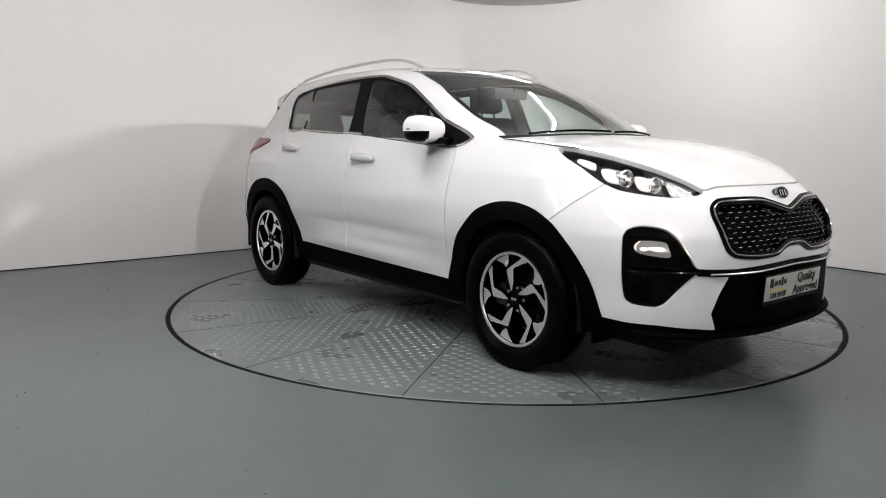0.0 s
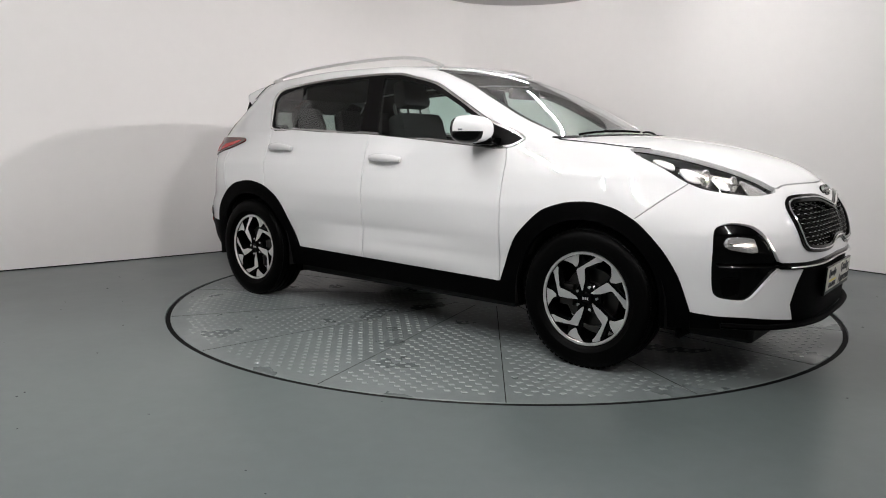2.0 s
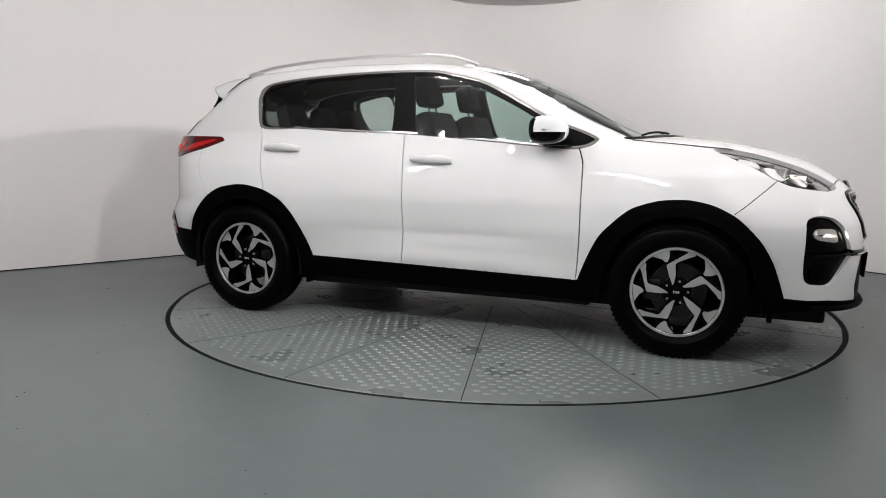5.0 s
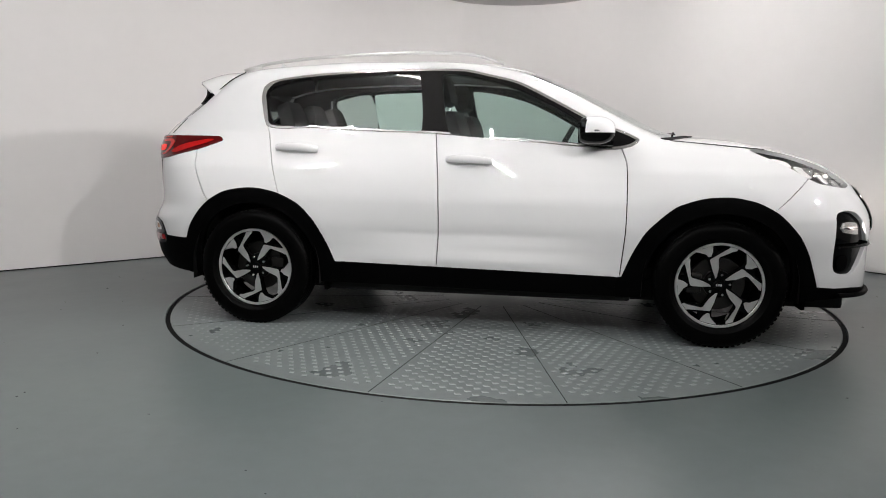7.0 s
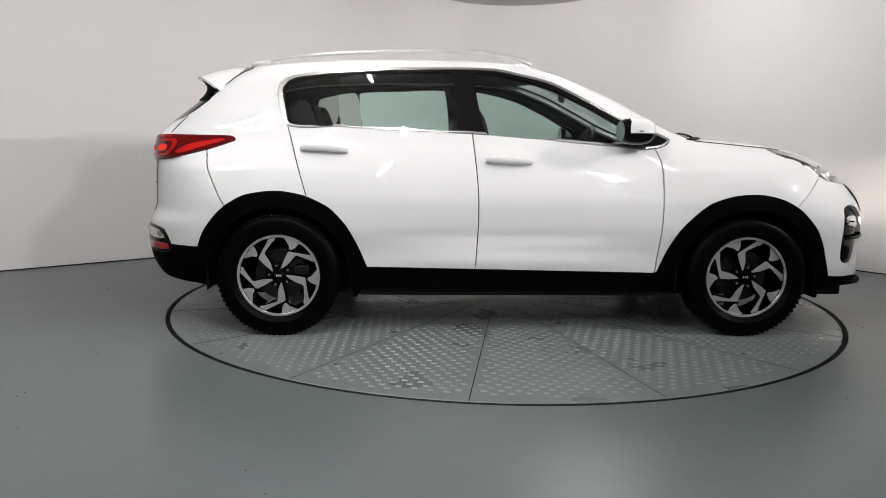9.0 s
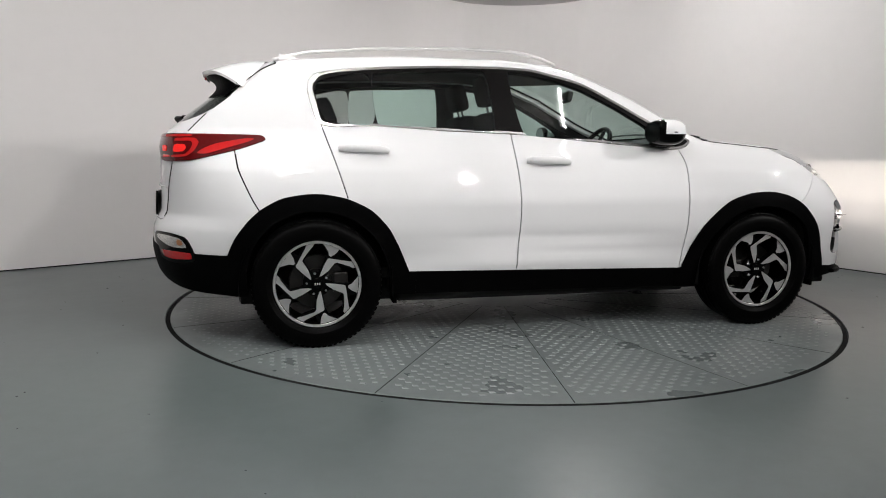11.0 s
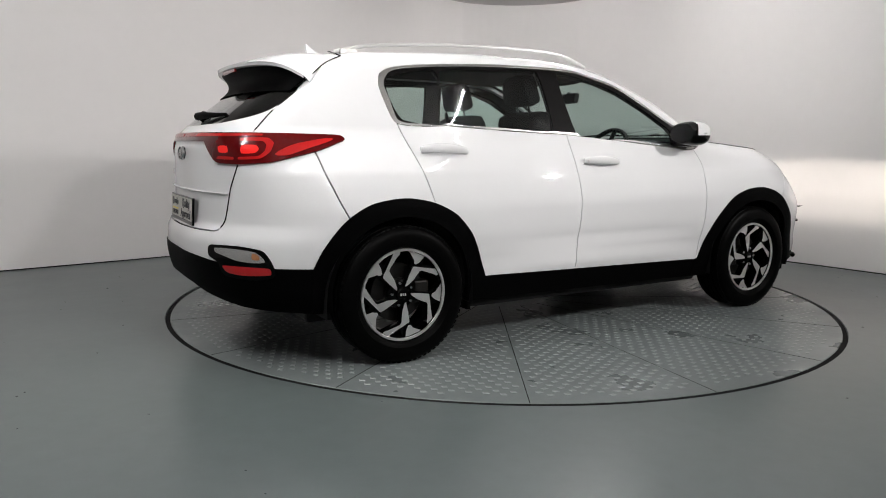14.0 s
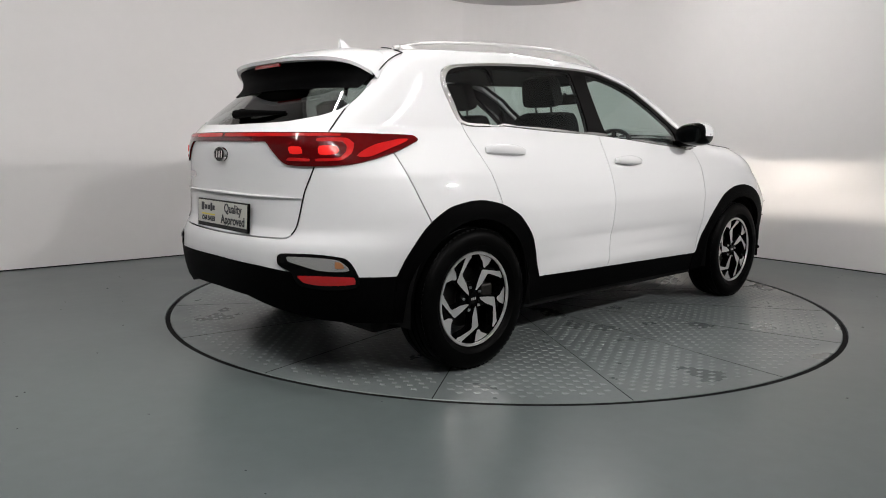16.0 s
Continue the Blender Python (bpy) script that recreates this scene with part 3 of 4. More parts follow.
BACKWIN = np.concatenate([smooth_line([(-END, 1.172), (-2.581, 1.174), (-2.283, 1.180), (-2.106, 1.205), (-2.010, 1.239), (-1.930, 1.305), (-1.866, 1.379), (-1.815, 1.440), (-1.81, 1.468)]), [(-END, 1.468)]])
FOG_R = smooth_line([(-2.245, 0.592), (-2.226, 0.606), (-2.073, 0.611), (-1.973, 0.597), (-1.947, 0.572), (-1.921, 0.511), (-1.926, 0.473), (-1.986, 0.458), (-2.075, 0.461), (-2.153, 0.476), (-2.183, 0.528), (-2.239, 0.555)], True)
FOG_RL = smooth_line([(-2.197, 0.594), (-2.080, 0.597), (-1.992, 0.587), (-1.957, 0.545), (-2.073, 0.545), (-2.130, 0.560), (-2.192, 0.577)], True, pull=0.3)
FOG_RR = smooth_line([(-2.152, 0.515), (-1.940, 0.514), (-1.936, 0.486), (-2.056, 0.479), (-2.127, 0.488)], True, pull=0.25)
BUMP_R = smooth_line([(-1.77, 1.045), (-1.754, 1.021), (-1.684, 0.879), (-1.647, 0.803), (-1.613, 0.738)])
BUMP_F = smooth_line([(1.797, 0.922), (1.786, 0.915), (1.685, 0.847), (1.572, 0.757)])
HOOD_GAP = hood_edge + np.array((0, -0.0035))



def inset(line, near, far, x, width):
    """A closed line drawn inwards, by far near the place x and by near elsewhere."""
    d = np.roll(line, -1, 0) - np.roll(line, 1, 0)
    d /= np.maximum(np.linalg.norm(d, axis=1, keepdims=True), 1e-9)
    o = np.stack([d[:, 1], -d[:, 0]], 1)
    return line + o * (near + far * np.exp(-((line[:, :1] - x) / width) ** 2))


DLO_IN = inset(DLO, 0.013, 0.026, -1.37, 0.06)
GRILLE_RIM = np.concatenate([strip(GRILLE, 0.030)])
WRAP = {"grille_rim": GRILLE_RIM, "dlo_in": DLO_IN, "shell": shell, "dlo": DLO, "quarter": QUARTER, "rearwin": REARWIN, "frontwin": FRONTWIN, "sill": sill, "arch_r": arch_r, "arch_f": arch_f,
        "open_r": wheel_cut(-1.335, 0.392), "open_f": wheel_cut(1.335, 0.392), "low_r": LOW_R, "low_f": LOW_F, "fog_f": FOG_F, "bar": BAR,
        "fog_lamp": FOG_LAMP, "grille": GRILLE, "headlamp": HEADLAMP, "tail": TAIL, "hatch": hatch, "backwin": BACKWIN, "fog_r": FOG_R, "fog_rl": FOG_RL,
        "fog_rr": FOG_RR}
GAPS = [strip(g, 0.0078) for g in (GAP_B, GAP_R, GAP_F, HATCH[6:], BUMP_R, HOOD_GAP)] + [strip(BUMP_F, 0.0055), np.concatenate([strip(np.concatenate([DLO, DLO[:2]]), 0.0055)])]
DOOR_R = np.concatenate([GAP_R, [(-1.10, 0.2), (-0.222, 0.2)], GAP_B[::-1]])
DOOR_F = np.concatenate([GAP_B, [(-0.22, 0.2), (0.811, 0.2)], GAP_F[::-1]])
FENDER = np.concatenate([GAP_F, [(0.811, 0.2), (1.4, 0.2), (1.4, 0.7)], BUMP_F[::-1], [(1.85, 1.2), (1.06, 1.2), (1.05, 1.119), (0.90, 1.125)]])
BUMPER_F = np.concatenate([BUMP_F, [(1.4, 0.6), (1.4, 0.1), (END + 0.01, 0.1), (END + 0.01, 1.2), (1.795, 1.2)]])
BUMPER_R = np.concatenate([BUMP_R, [(-1.5, 0.6), (-1.5, 0.1), (-END - 0.01, 0.1), (-END - 0.01, 1.127), (-2.05, 1.127), (-1.85, 1.06)]])
cut_p, cut_t = cut([*WRAP.values(), *GAPS], -END, END, 0.20, 1.60, 0.030)
mid = cut_p[cut_t].mean(1)
region = np.full(len(cut_t), "side_panel", object)
for key, poly in (("front_bumper", BUMPER_F), ("rear_bumper", BUMPER_R), ("fender", FENDER), ("front_door", DOOR_F), ("rear_door", DOOR_R), ("tailgate", hatch)):
    region[inside(poly, mid)] = key
for i, g in enumerate(GAPS):
    region[inside(g, mid)] = "gap%d" % i
EDGE = "gap%d" % (len(GAPS) - 1)
for key in ("dlo", EDGE, "dlo_in", "quarter", "rearwin", "frontwin", "sill", "low_r", "low_f", "arch_r", "arch_f", "fog_f", "bar", "fog_lamp", "grille", "grille_rim", "headlamp", "backwin", "tail", "fog_r", "fog_rl", "fog_rr", "open_r", "open_f"):
    region[inside(GAPS[-1] if key == EDGE else WRAP[key], mid)] = key
region[~inside(shell, mid)] = "none"
cut_w = wrap(cut_p[:, 0], cut_p[:, 1])
cut_w[:, 1] = np.where(np.abs(cut_p[:, 0]) > END - 1e-4, 0, cut_w[:, 1])
cut_n = normal(cut_w)
at_mid = np.abs(cut_p[:, 0]) > END - 1e-4
# triangles wind outwards
flat = np.cross(cut_w[cut_t[:, 1]] - cut_w[cut_t[:, 0]], cut_w[cut_t[:, 2]] - cut_w[cut_t[:, 0]])
wrong = (flat * cut_n[cut_t[:, 0]]).sum(1) < 0
cut_t[wrong] = cut_t[wrong][:, ::-1]


def piece(name, key, mat, parent, label="", lift=0.0, depth=0.028, mirror=False, both=False):
    keys = key if isinstance(key, tuple) else (key,)
    t = cut_t[np.isin(region.astype(str), keys)]
    return skin(name, cut_w, cut_n, t, mat, parent, label, lift, depth, mirror, both, at_mid)


# ---- the car ----
car = tagged(new("car"), "white sport utility car with black wheel arches and lit lamps", "car")

for i in range(len(GAPS)):
    for other in (False, True):
        piece("shut_line", "gap%d" % i, DARK, car, "dark shut line", -0.026, 0, mirror=other)
front_bumper = piece("front_bumper", "front_bumper", PAINT, car, both=True)
piece("lower_valance", "low_f", TRIM, front_bumper, "matt black lower bumper", -0.004, 0.03, both=True)
piece("grille_bar", "bar", GLOSS, front_bumper, "gloss black bar", 0.004, 0.02, both=True)
rear_bumper = piece("rear_bumper", "rear_bumper", PAINT, car, both=True)
piece("lower_valance", "low_r", TRIM, rear_bumper, "matt black lower bumper", 0.004, 0.03, both=True)
tailgate = piece("tailgate", "tailgate", PAINT, car, both=True)
piece("rear_window", "backwin", PRIVACY, tailgate, "dark tinted rear window", -0.004, 0.004, both=True).visible_shadow = False
doors = {}
for other in (False, True):
    piece("side_panel", "side_panel", PAINT, car, mirror=other)
    fender = piece("fender", "fender", PAINT, car, mirror=other)
    doors["f", other] = fd = piece("front_door", "front_door", PAINT, car, mirror=other)
    doors["r", other] = rd = piece("rear_door", "rear_door", PAINT, car, mirror=other)
    piece("sill", "sill", TRIM, car, "black plastic sill", 0.004, 0.05, mirror=other)
    piece("rear_arch", "arch_r", TRIM, car, "black plastic wheel arch", 0.008, 0.04, mirror=other)
    piece("front_arch", "arch_f", TRIM, car, "black plastic wheel arch", 0.008, 0.04, mirror=other)
    piece("window_surround", "dlo_in", PILLAR, car, "dark window frame and pillars", -0.003, 0.03, mirror=other)
    piece("window_trim", "dlo", BRIGHT, car, "satin chrome trim round the side windows", 0.002, 0.01, mirror=other)
    for key, mat, nm in (("side_panel", CABIN, "pillar_trim"), ("front_door", CABIN, "door_card"), ("rear_door", CABIN, "door_card")):
        piece(nm, key, mat, car, "dark inner trim", -0.045, 0, mirror=other)
    lens = piece("headlamp", "headlamp", CLEAR, car, "clear headlamp with lit projectors", 0.0, 0.004, mirror=other)
    lens.visible_shadow = False
    piece("lamp_housing", "headlamp", HOUSING, lens, "dark lamp housing", -0.060, 0, mirror=other)
    piece("quarter_window", "quarter", BACKGLASS, car, "tinted quarter glass", -0.008, 0.004, mirror=other).visible_shadow = False
    piece("window", "rearwin", GLASS, rd, "green-tinted glass", -0.008, 0.004, mirror=other).visible_shadow = False
    piece("window", "frontwin", GLASS, fd, "green-tinted glass", -0.008, 0.004, mirror=other).visible_shadow = False
    fog = piece("fog_surround", "fog_f", GLOSS, front_bumper, "gloss black recess", -0.022, 0.01, mirror=other)
    piece("fog_lamp", "fog_lamp", SILVER, front_bumper, "silver fog lamp", -0.012, 0.03, mirror=other)
    piece("fog_surround", "fog_r", GLOSS, rear_bumper, "gloss black lamp surround", 0.008, 0.02, mirror=other)
    piece("indicator", "fog_rl", SILVER, rear_bumper, "clear indicator and reversing lamp", 0.013, 0.01, mirror=other)
    piece("reflector", "fog_rr", REFLECT, rear_bumper, "red reflector", 0.012, 0.01, mirror=other)
piece("tail_lamp", "tail", RED, tailgate, "dark red full-width tail lamp", 0.010, 0.03, both=True)
piece("grille_rim", "grille_rim", GLOSS, front_bumper, "gloss black grille frame", 0.006, 0.03, both=True)
piece("tailgate_card", "tailgate", CABIN, tailgate, "dark inner trim", -0.045, 0, both=True)
piece("grille_back", "grille", DARK, front_bumper, "black grille opening", -0.045, 0.0, both=True)


# top skins: bonnet, windscreen, roof
def top_skin(name, outline, mat, parent, label="", lift=0.0, depth=0.025, step=0.035):
    o = np.asarray(outline, float)
    p, t = cut([o], o[:, 0].min(), o[:, 0].max(), o[:, 1].min(), 0.0, step)
    t = t[inside(o, p[t].mean(1))]
    w = over(p[:, 0], p[:, 1])
    m = np.abs(p[:, 1]) < 1e-4
    w[m, 1] = 0
    n = normal(w)
    f = np.cross(w[t[:, 1]] - w[t[:, 0]], w[t[:, 2]] - w[t[:, 0]])
    bad = f[:, 2] < 0
    t[bad] = t[bad][:, ::-1]
    return skin(name, w, n, t, mat, parent, label, lift, depth, False, True, m)


h3, p3, r3 = (wrap(e[:, 0], e[:, 1]) for e in (hood_edge, pillar_edge, roof_edge))
h3[0, 1] = 0
r3[-1, 1] = 0


def cross_line(a, x_mid, n=24, flip=False):
    """From a side point to the middle line, bowed like the screen's edge."""
    ys = np.linspace(a[1], 0, n)
    return np.stack([x_mid + (a[0] - x_mid) * (ys / a[1]) ** 2, ys], 1)


cowl = cross_line(h3[-1], 1.27)
header = cross_line(p3[-1], 0.30)
bonnet = top_skin("bonnet", np.concatenate([h3[:, :2], cowl[1:]]), PAINT, car)
screen_edge = np.concatenate([p3[:, :2], header[1:], cowl[::-1][:-1]])
windscreen = top_skin("windscreen", screen_edge, SCREEN, car, "raked windscreen", -0.004, 0.004)
windscreen.visible_shadow = False
side_seam = hood_edge[hood_edge[:, 0] < 1.62]
for k in (1, -1):
    bm = bmesh.new()
    seam = wrap(side_seam[:, 0], side_seam[:, 1] - 0.003, 0.0004)
    sweep(bm, [Vector((p[0], k * p[1], p[2])) for p in seam], 0.0026, 6)
    part("shut_line", bm, DARK, car, "dark shut line beside the bonnet")
roof = top_skin("roof", np.concatenate([r3[:, :2], header[::-1][:-1]]), PAINT, car)


def on(s, z, lift=0.0):
    return Vector(wrap(np.array([s]), np.array([z]), lift)[0])


def line_on(ss, zs, lift=0.0):
    """Many places on the body at once."""
    ss = np.asarray(ss, float)
    return [Vector(p) for p in wrap(ss, np.broadcast_to(np.asarray(zs, float), ss.shape), lift)]


def other_side(bm):
    bmesh.ops.scale(bm, vec=(1, -1, 1), verts=bm.verts)
    return bm


# ---- wheels ----
def polar(r, deg):
    r *= 1.025
    return r * math.cos(radians(deg + 90)), r * math.sin(radians(deg + 90))


def wheel(x, turn):
    """Right-hand wheel: its own z axis points outwards."""
    bm = bmesh.new()
    lathe(bm, [(0.233, 0.084), (0.228, 0.089), (0.2205, 0.087), (0.213, 0.070), (0.203, 0.03), (0.20, -0.02), (0.212, -0.09)], 64)
    w = part("wheel", bm, GLOSS, car, "black and machined silver alloy wheel", smooth=40)
    w.matrix_basis = pose(x, -0.797, 0.345, 90)
    bm = bmesh.new()
    prof = [(0.230, 0.080), (0.2355, 0.092), (0.248, 0.103), (0.262, 0.108), (0.264, 0.1105), (0.290, 0.113), (0.312, 0.1105), (0.325, 0.105), (0.336, 0.097), (0.343, 0.084)]
    prof += [(0.345, 0.072), (0.345, 0.050), (0.338, 0.048), (0.338, 0.040), (0.345, 0.038), (0.345, 0.012), (0.338, 0.010), (0.338, 0.002), (0.345, 0.0)]
    prof += [(0.345, -0.03), (0.338, -0.032), (0.338, -0.040), (0.345, -0.042), (0.345, -0.07), (0.336, -0.097), (0.312, -0.111), (0.27, -0.109), (0.226, -0.085)]
    lathe(bm, prof, 72)
    for i in range(72):
        m = pose(0, 0, 0, 0, 0, i * 5) @ pose(0.3405, 0, 0.083, 0, 28, 0)
        box(bm, -0.006, 0.0003, -0.0095, 0.0095, -0.011, 0.011, 0, m)
    part("tyre", bm, RUBBER, w, "black rubber tyre", smooth=35)
    bm = bmesh.new()
    lathe(bm, [(0.2345, 0.0865), (0.2315, 0.0935), (0.2205, 0.0925), (0.2185, 0.086)], 72)
    part("rim_flange", bm, ALLOY, w, "machined silver rim edge", smooth=40)
    bm = bmesh.new()
    lathe(bm, [(0.0001, 0.062), (0.062, 0.062), (0.072, 0.055), (0.076, 0.0), (0.076, -0.05)], 40)
    for k in range(5):
        slab(bm, [polar(0.050, turn + 72 * k - 20), polar(0.090, turn + 72 * k - 7), polar(0.140, turn + 72 * k - 7), polar(0.190, turn + 72 * k - 29), polar(0.215, turn + 72 * k - 33), polar(0.215, turn + 72 * k - 18), polar(0.178, turn + 72 * k - 4), polar(0.215, turn + 72 * k + 1), polar(0.215, turn + 72 * k + 30), polar(0.176, turn + 72 * k + 19), polar(0.140, turn + 72 * k + 17), polar(0.090, turn + 72 * k + 20), polar(0.050, turn + 72 * k + 34)], 0.03, Matrix.Translation((0, 0, 0.066)))
    part("spoke_back", bm, GLOSS, w, "gloss black spoke backs", smooth=30)
    for k in range(5):
        a = turn + 72 * k
        bm = bmesh.new()
        blade = [polar(0.040, a + 22), polar(0.047, a + 8), polar(0.087, a - 4), polar(0.140, a - 4), polar(0.150, a - 7), polar(0.188, a - 26), polar(0.200, a - 31), polar(0.2165, a - 32), polar(0.2165, a - 22), polar(0.200, a - 19), polar(0.146, a + 12), polar(0.140, a + 14), polar(0.092, a + 17)]
        slab(bm, blade, 0.022, Matrix.Translation((0, 0, 0.0785)), 1)
        part("spoke", bm, (ALLOY, GLOSS), w, "machined silver spoke face")
        bm = bmesh.new()
        block = [polar(0.160, a + 14), polar(0.158, a + 10), polar(0.180, a + 5), polar(0.2165, a + 3), polar(0.2165, a + 29), polar(0.203, a + 25), polar(0.178, a + 17)]
        slab(bm, block, 0.022, Matrix.Translation((0, 0, 0.080)), 1)
        part("spoke_tip", bm, (ALLOY, GLOSS), w, "machined silver spoke end")
        bm = bmesh.new()
        px, py = polar(0.056, a + 50)
        lathe(bm, [(0.0001, 0.074), (0.007, 0.074), (0.0105, 0.070), (0.0115, 0.055)], 6, Matrix.Translation((px, py, 0)))
        part("wheel_nut", bm, CHROME, w, "chrome wheel nut")
    bm = bmesh.new()
    lathe(bm, [(0.0001, 0.079), (0.026, 0.078), (0.031, 0.073), (0.032, 0.06)], 32)
    cap = part("hub_cap", bm, GLOSS, w, "black hub cap", smooth=35)
    bm = bmesh.new()
    for u in (-0.012, 0.0, 0.011):
        box(bm, u - 0.0035, u + 0.0035, -0.006, 0.006, 0.0785, 0.0797)
    part("cap_mark", bm, SATIN, w, "small silver marks")
    bm = bmesh.new()
    lathe(bm, [(0.05, 0.03), (0.075, 0.03), (0.078, 0.012), (0.145, 0.012), (0.148, 0.008), (0.148, -0.012), (0.05, -0.012)], 48)
    part("brake_disc", bm, STEEL, w, "worn steel brake disc", smooth=30)
    bm = bmesh.new()
    box(bm, 0.085, 0.165, -0.055, 0.055, -0.03, 0.045, 0.01, pose(0, 0, 0, 0, 0, 180 if x > 0 else 0))
    part("brake_caliper", bm, STEEL, w, "grey brake caliper")
    return w


for x, turn in ((1.335, 8), (-1.335, 36)):
    w = wheel(x, turn)
    copy_thing(w, pose(x, 0.797, 0.345, 90, 0, 180))


# ---- underside, wheel wells ----
bm = bmesh.new()
box(bm, -1.75, 2.05, -0.62, 0.62, 0.19, 0.33, 0.02)
box(bm, -0.90, 0.88, -0.80, 0.80, 0.215, 0.34, 0.02)
box(bm, 1.78, 2.00, -0.60, 0.60, 0.235, 0.34, 0.02)
box(bm, -1.98, -1.66, -0.55, 0.55, 0.29, 0.45, 0.02)
part("underbody", bm, CABIN, car, "black underside")
for x in (1.335, -1.335):
    for k in (-1, 1):
        bm = bmesh.new()
        n, r = 20, 0.405
        rows = []
        for i in range(n + 1):
            a = math.pi * i / n
            px, pz = x + r * math.cos(a), 0.345 + r * math.sin(a)
            rows.append([bm.verts.new((px, k * y, pz)) for y in (0.885, 0.50)])
        for a, b in zip(rows, rows[1:]):
            bm.faces.new((a[0], a[1], b[1], b[0]))
        bm.faces.new([r[1] for r in rows])
        for e in (0, -1):
            c = rows[e]
            d = [bm.verts.new((c[q].co.x, c[q].co.y, 0.26)) for q in (0, 1)]
            bm.faces.new((c[0], c[1], d[1], d[0]))
        part("wheel_well", bm, CABIN, car, "black wheel arch liner", smooth=40)
for k in (-1, 1):
    for x, z0, z1 in ((1.78, 0.215, 0.30), (-0.91, 0.21, 0.30)):
        bm = bmesh.new()
        box(bm, x - 0.012, x + 0.012, k * 0.76 - 0.06, k * 0.76 + 0.06, z0, z1, 0.006, pose(0, 0, 0))
        part("air_deflector", bm, TRIM, car, "black rubber deflector by the wheel")
bm = bmesh.new()
lip = [on(s, z, 0.012) for s, z in smooth_line([(1.93, 0.300), (2.10, 0.292), (2.30, 0.288), (2.55, 0.280), (END - 0.001, 0.280)])]
sweep(bm, lip + [Vector((p.x, -p.y, p.z)) for p in lip[::-1]], 0.014, 8, 1.2)
part("front_lip", bm, TRIM, front_bumper, "black plastic front lip", smooth=40)


# ---- cabin ----
bm = bmesh.new()
box(bm, -1.95, 1.05, -0.72, 0.72, 0.34, 0.40)
part("cabin_floor", bm, CABIN, car, "dark carpet floor")
head = top_skin("headliner", np.concatenate([r3[:, :2] * (1, 0.985), header[::-1][:-1]]), LINER, car, "grey roof lining", -0.035, 0)


def seat(x, y, width=0.50, recline=14, top=0.66):
    bm = bmesh.new()
    box(bm, -0.05, 0.46, -width / 2, width / 2, 0.0, 0.16, 0.045, pose(x, y, 0.58, 0, -6, 0))
    s = part("seat", bm, CLOTH, car, "black cloth seat", smooth=50)
    bm = bmesh.new()
    vs = box(bm, -0.16, 0.0, -width / 2, width / 2, 0.0, top, 0.06)
    for v in bm.verts:
        k = max(v.co.z / top, 0)
        v.co.y *= 1 - 0.22 * k ** 3
        v.co.x += 0.03 * (abs(v.co.y) / width * 2) ** 2
    bmesh.ops.transform(bm, matrix=pose(x, y, 0.66, 0, -recline, 0), verts=bm.verts)
    part("backrest", bm, CLOTH, s, "black cloth backrest", smooth=50)
    bm = bmesh.new()
    vs = box(bm, -0.115, -0.005, -0.135, 0.135, top + 0.035, top + 0.225, 0.045)
    for v in bm.verts:
        v.co.y *= 1 - 0.20 * max((v.co.z - top - 0.12) / 0.1, 0)
    bmesh.ops.transform(bm, matrix=pose(x, y, 0.66, 0, -recline, 0), verts=bm.verts)
    part("headrest", bm, CLOTH, s, "black headrest", smooth=50)
    for k in (-0.06, 0.06):
        bm = bmesh.new()
        sweep(bm, [pose(x, y, 0.66, 0, -recline, 0) @ Vector((-0.06, k, z)) for z in (top - 0.03, top + 0.07)], 0.007)
        part("headrest_post", bm, CHROME, s, "steel post")


seat(-0.02, -0.37)
seat(-0.02, 0.37)
for y, wd in ((-0.42, 0.44), (0.0, 0.36), (0.42, 0.44)):
    seat(-0.98, y, wd, 20, 0.52)

bm = bmesh.new()
n = 14
rows = []
for i in range(n + 1):
    y = -0.70 + 1.40 * i / n
    bulge = 0.05 * math.exp(-((y + 0.37) / 0.2) ** 2)
    xe = 1.08 - 0.12 * (y / 0.7) ** 2
    rows.append([bm.verts.new(p) for p in ((xe, y, 1.085), (0.80, y, 1.085 + bulge), (0.64 - bulge * 0.5, y, 1.05 + bulge), (0.58, y, 0.94), (0.66, y, 0.72), (0.85, y, 0.45))])
for a, b in zip(rows, rows[1:]):
    for k in range(5):
        bm.faces.new((a[k], b[k], b[k + 1], a[k + 1]))
part("dashboard", bm, CABIN, car, "dark plastic dashboard", smooth=50)
m = pose(0.44, -0.37, 1.03, 0, -62, 0)
bm = bmesh.new()
lathe(bm, [(0.185 + 0.015 * math.cos(a), 0.015 * math.sin(a)) for a in np.linspace(0, 2 * math.pi, 10)[:-1]], 40, m, True)
box(bm, -0.05, 0.05, -0.07, 0.07, -0.03, 0.01, 0.015, m)
for a in (0, 180, 270):
    box(bm, 0.05, 0.18, -0.015, 0.015, -0.012, 0.004, 0.004, m @ pose(0, 0, 0, 0, 0, a + 90))
part("steering_wheel", bm, CABIN, car, "black steering wheel", smooth=45)
bm = bmesh.new()
box(bm, -0.02, 0.02, -0.125, 0.125, -0.035, 0.035, 0.015, pose(0.40, -0.03, 1.41, 0, 10, -12))
sweep(bm, [(0.42, -0.02, 1.42), (0.43, 0, 1.455)], 0.012)
part("rear_view_mirror", bm, CABIN, car, "black inside mirror", smooth=45)
bm = bmesh.new()
box(bm, 0.0, 0.60, -0.11, 0.11, 0.40, 0.78, 0.04)
part("centre_console", bm, CABIN, car, "dark centre console", smooth=45)


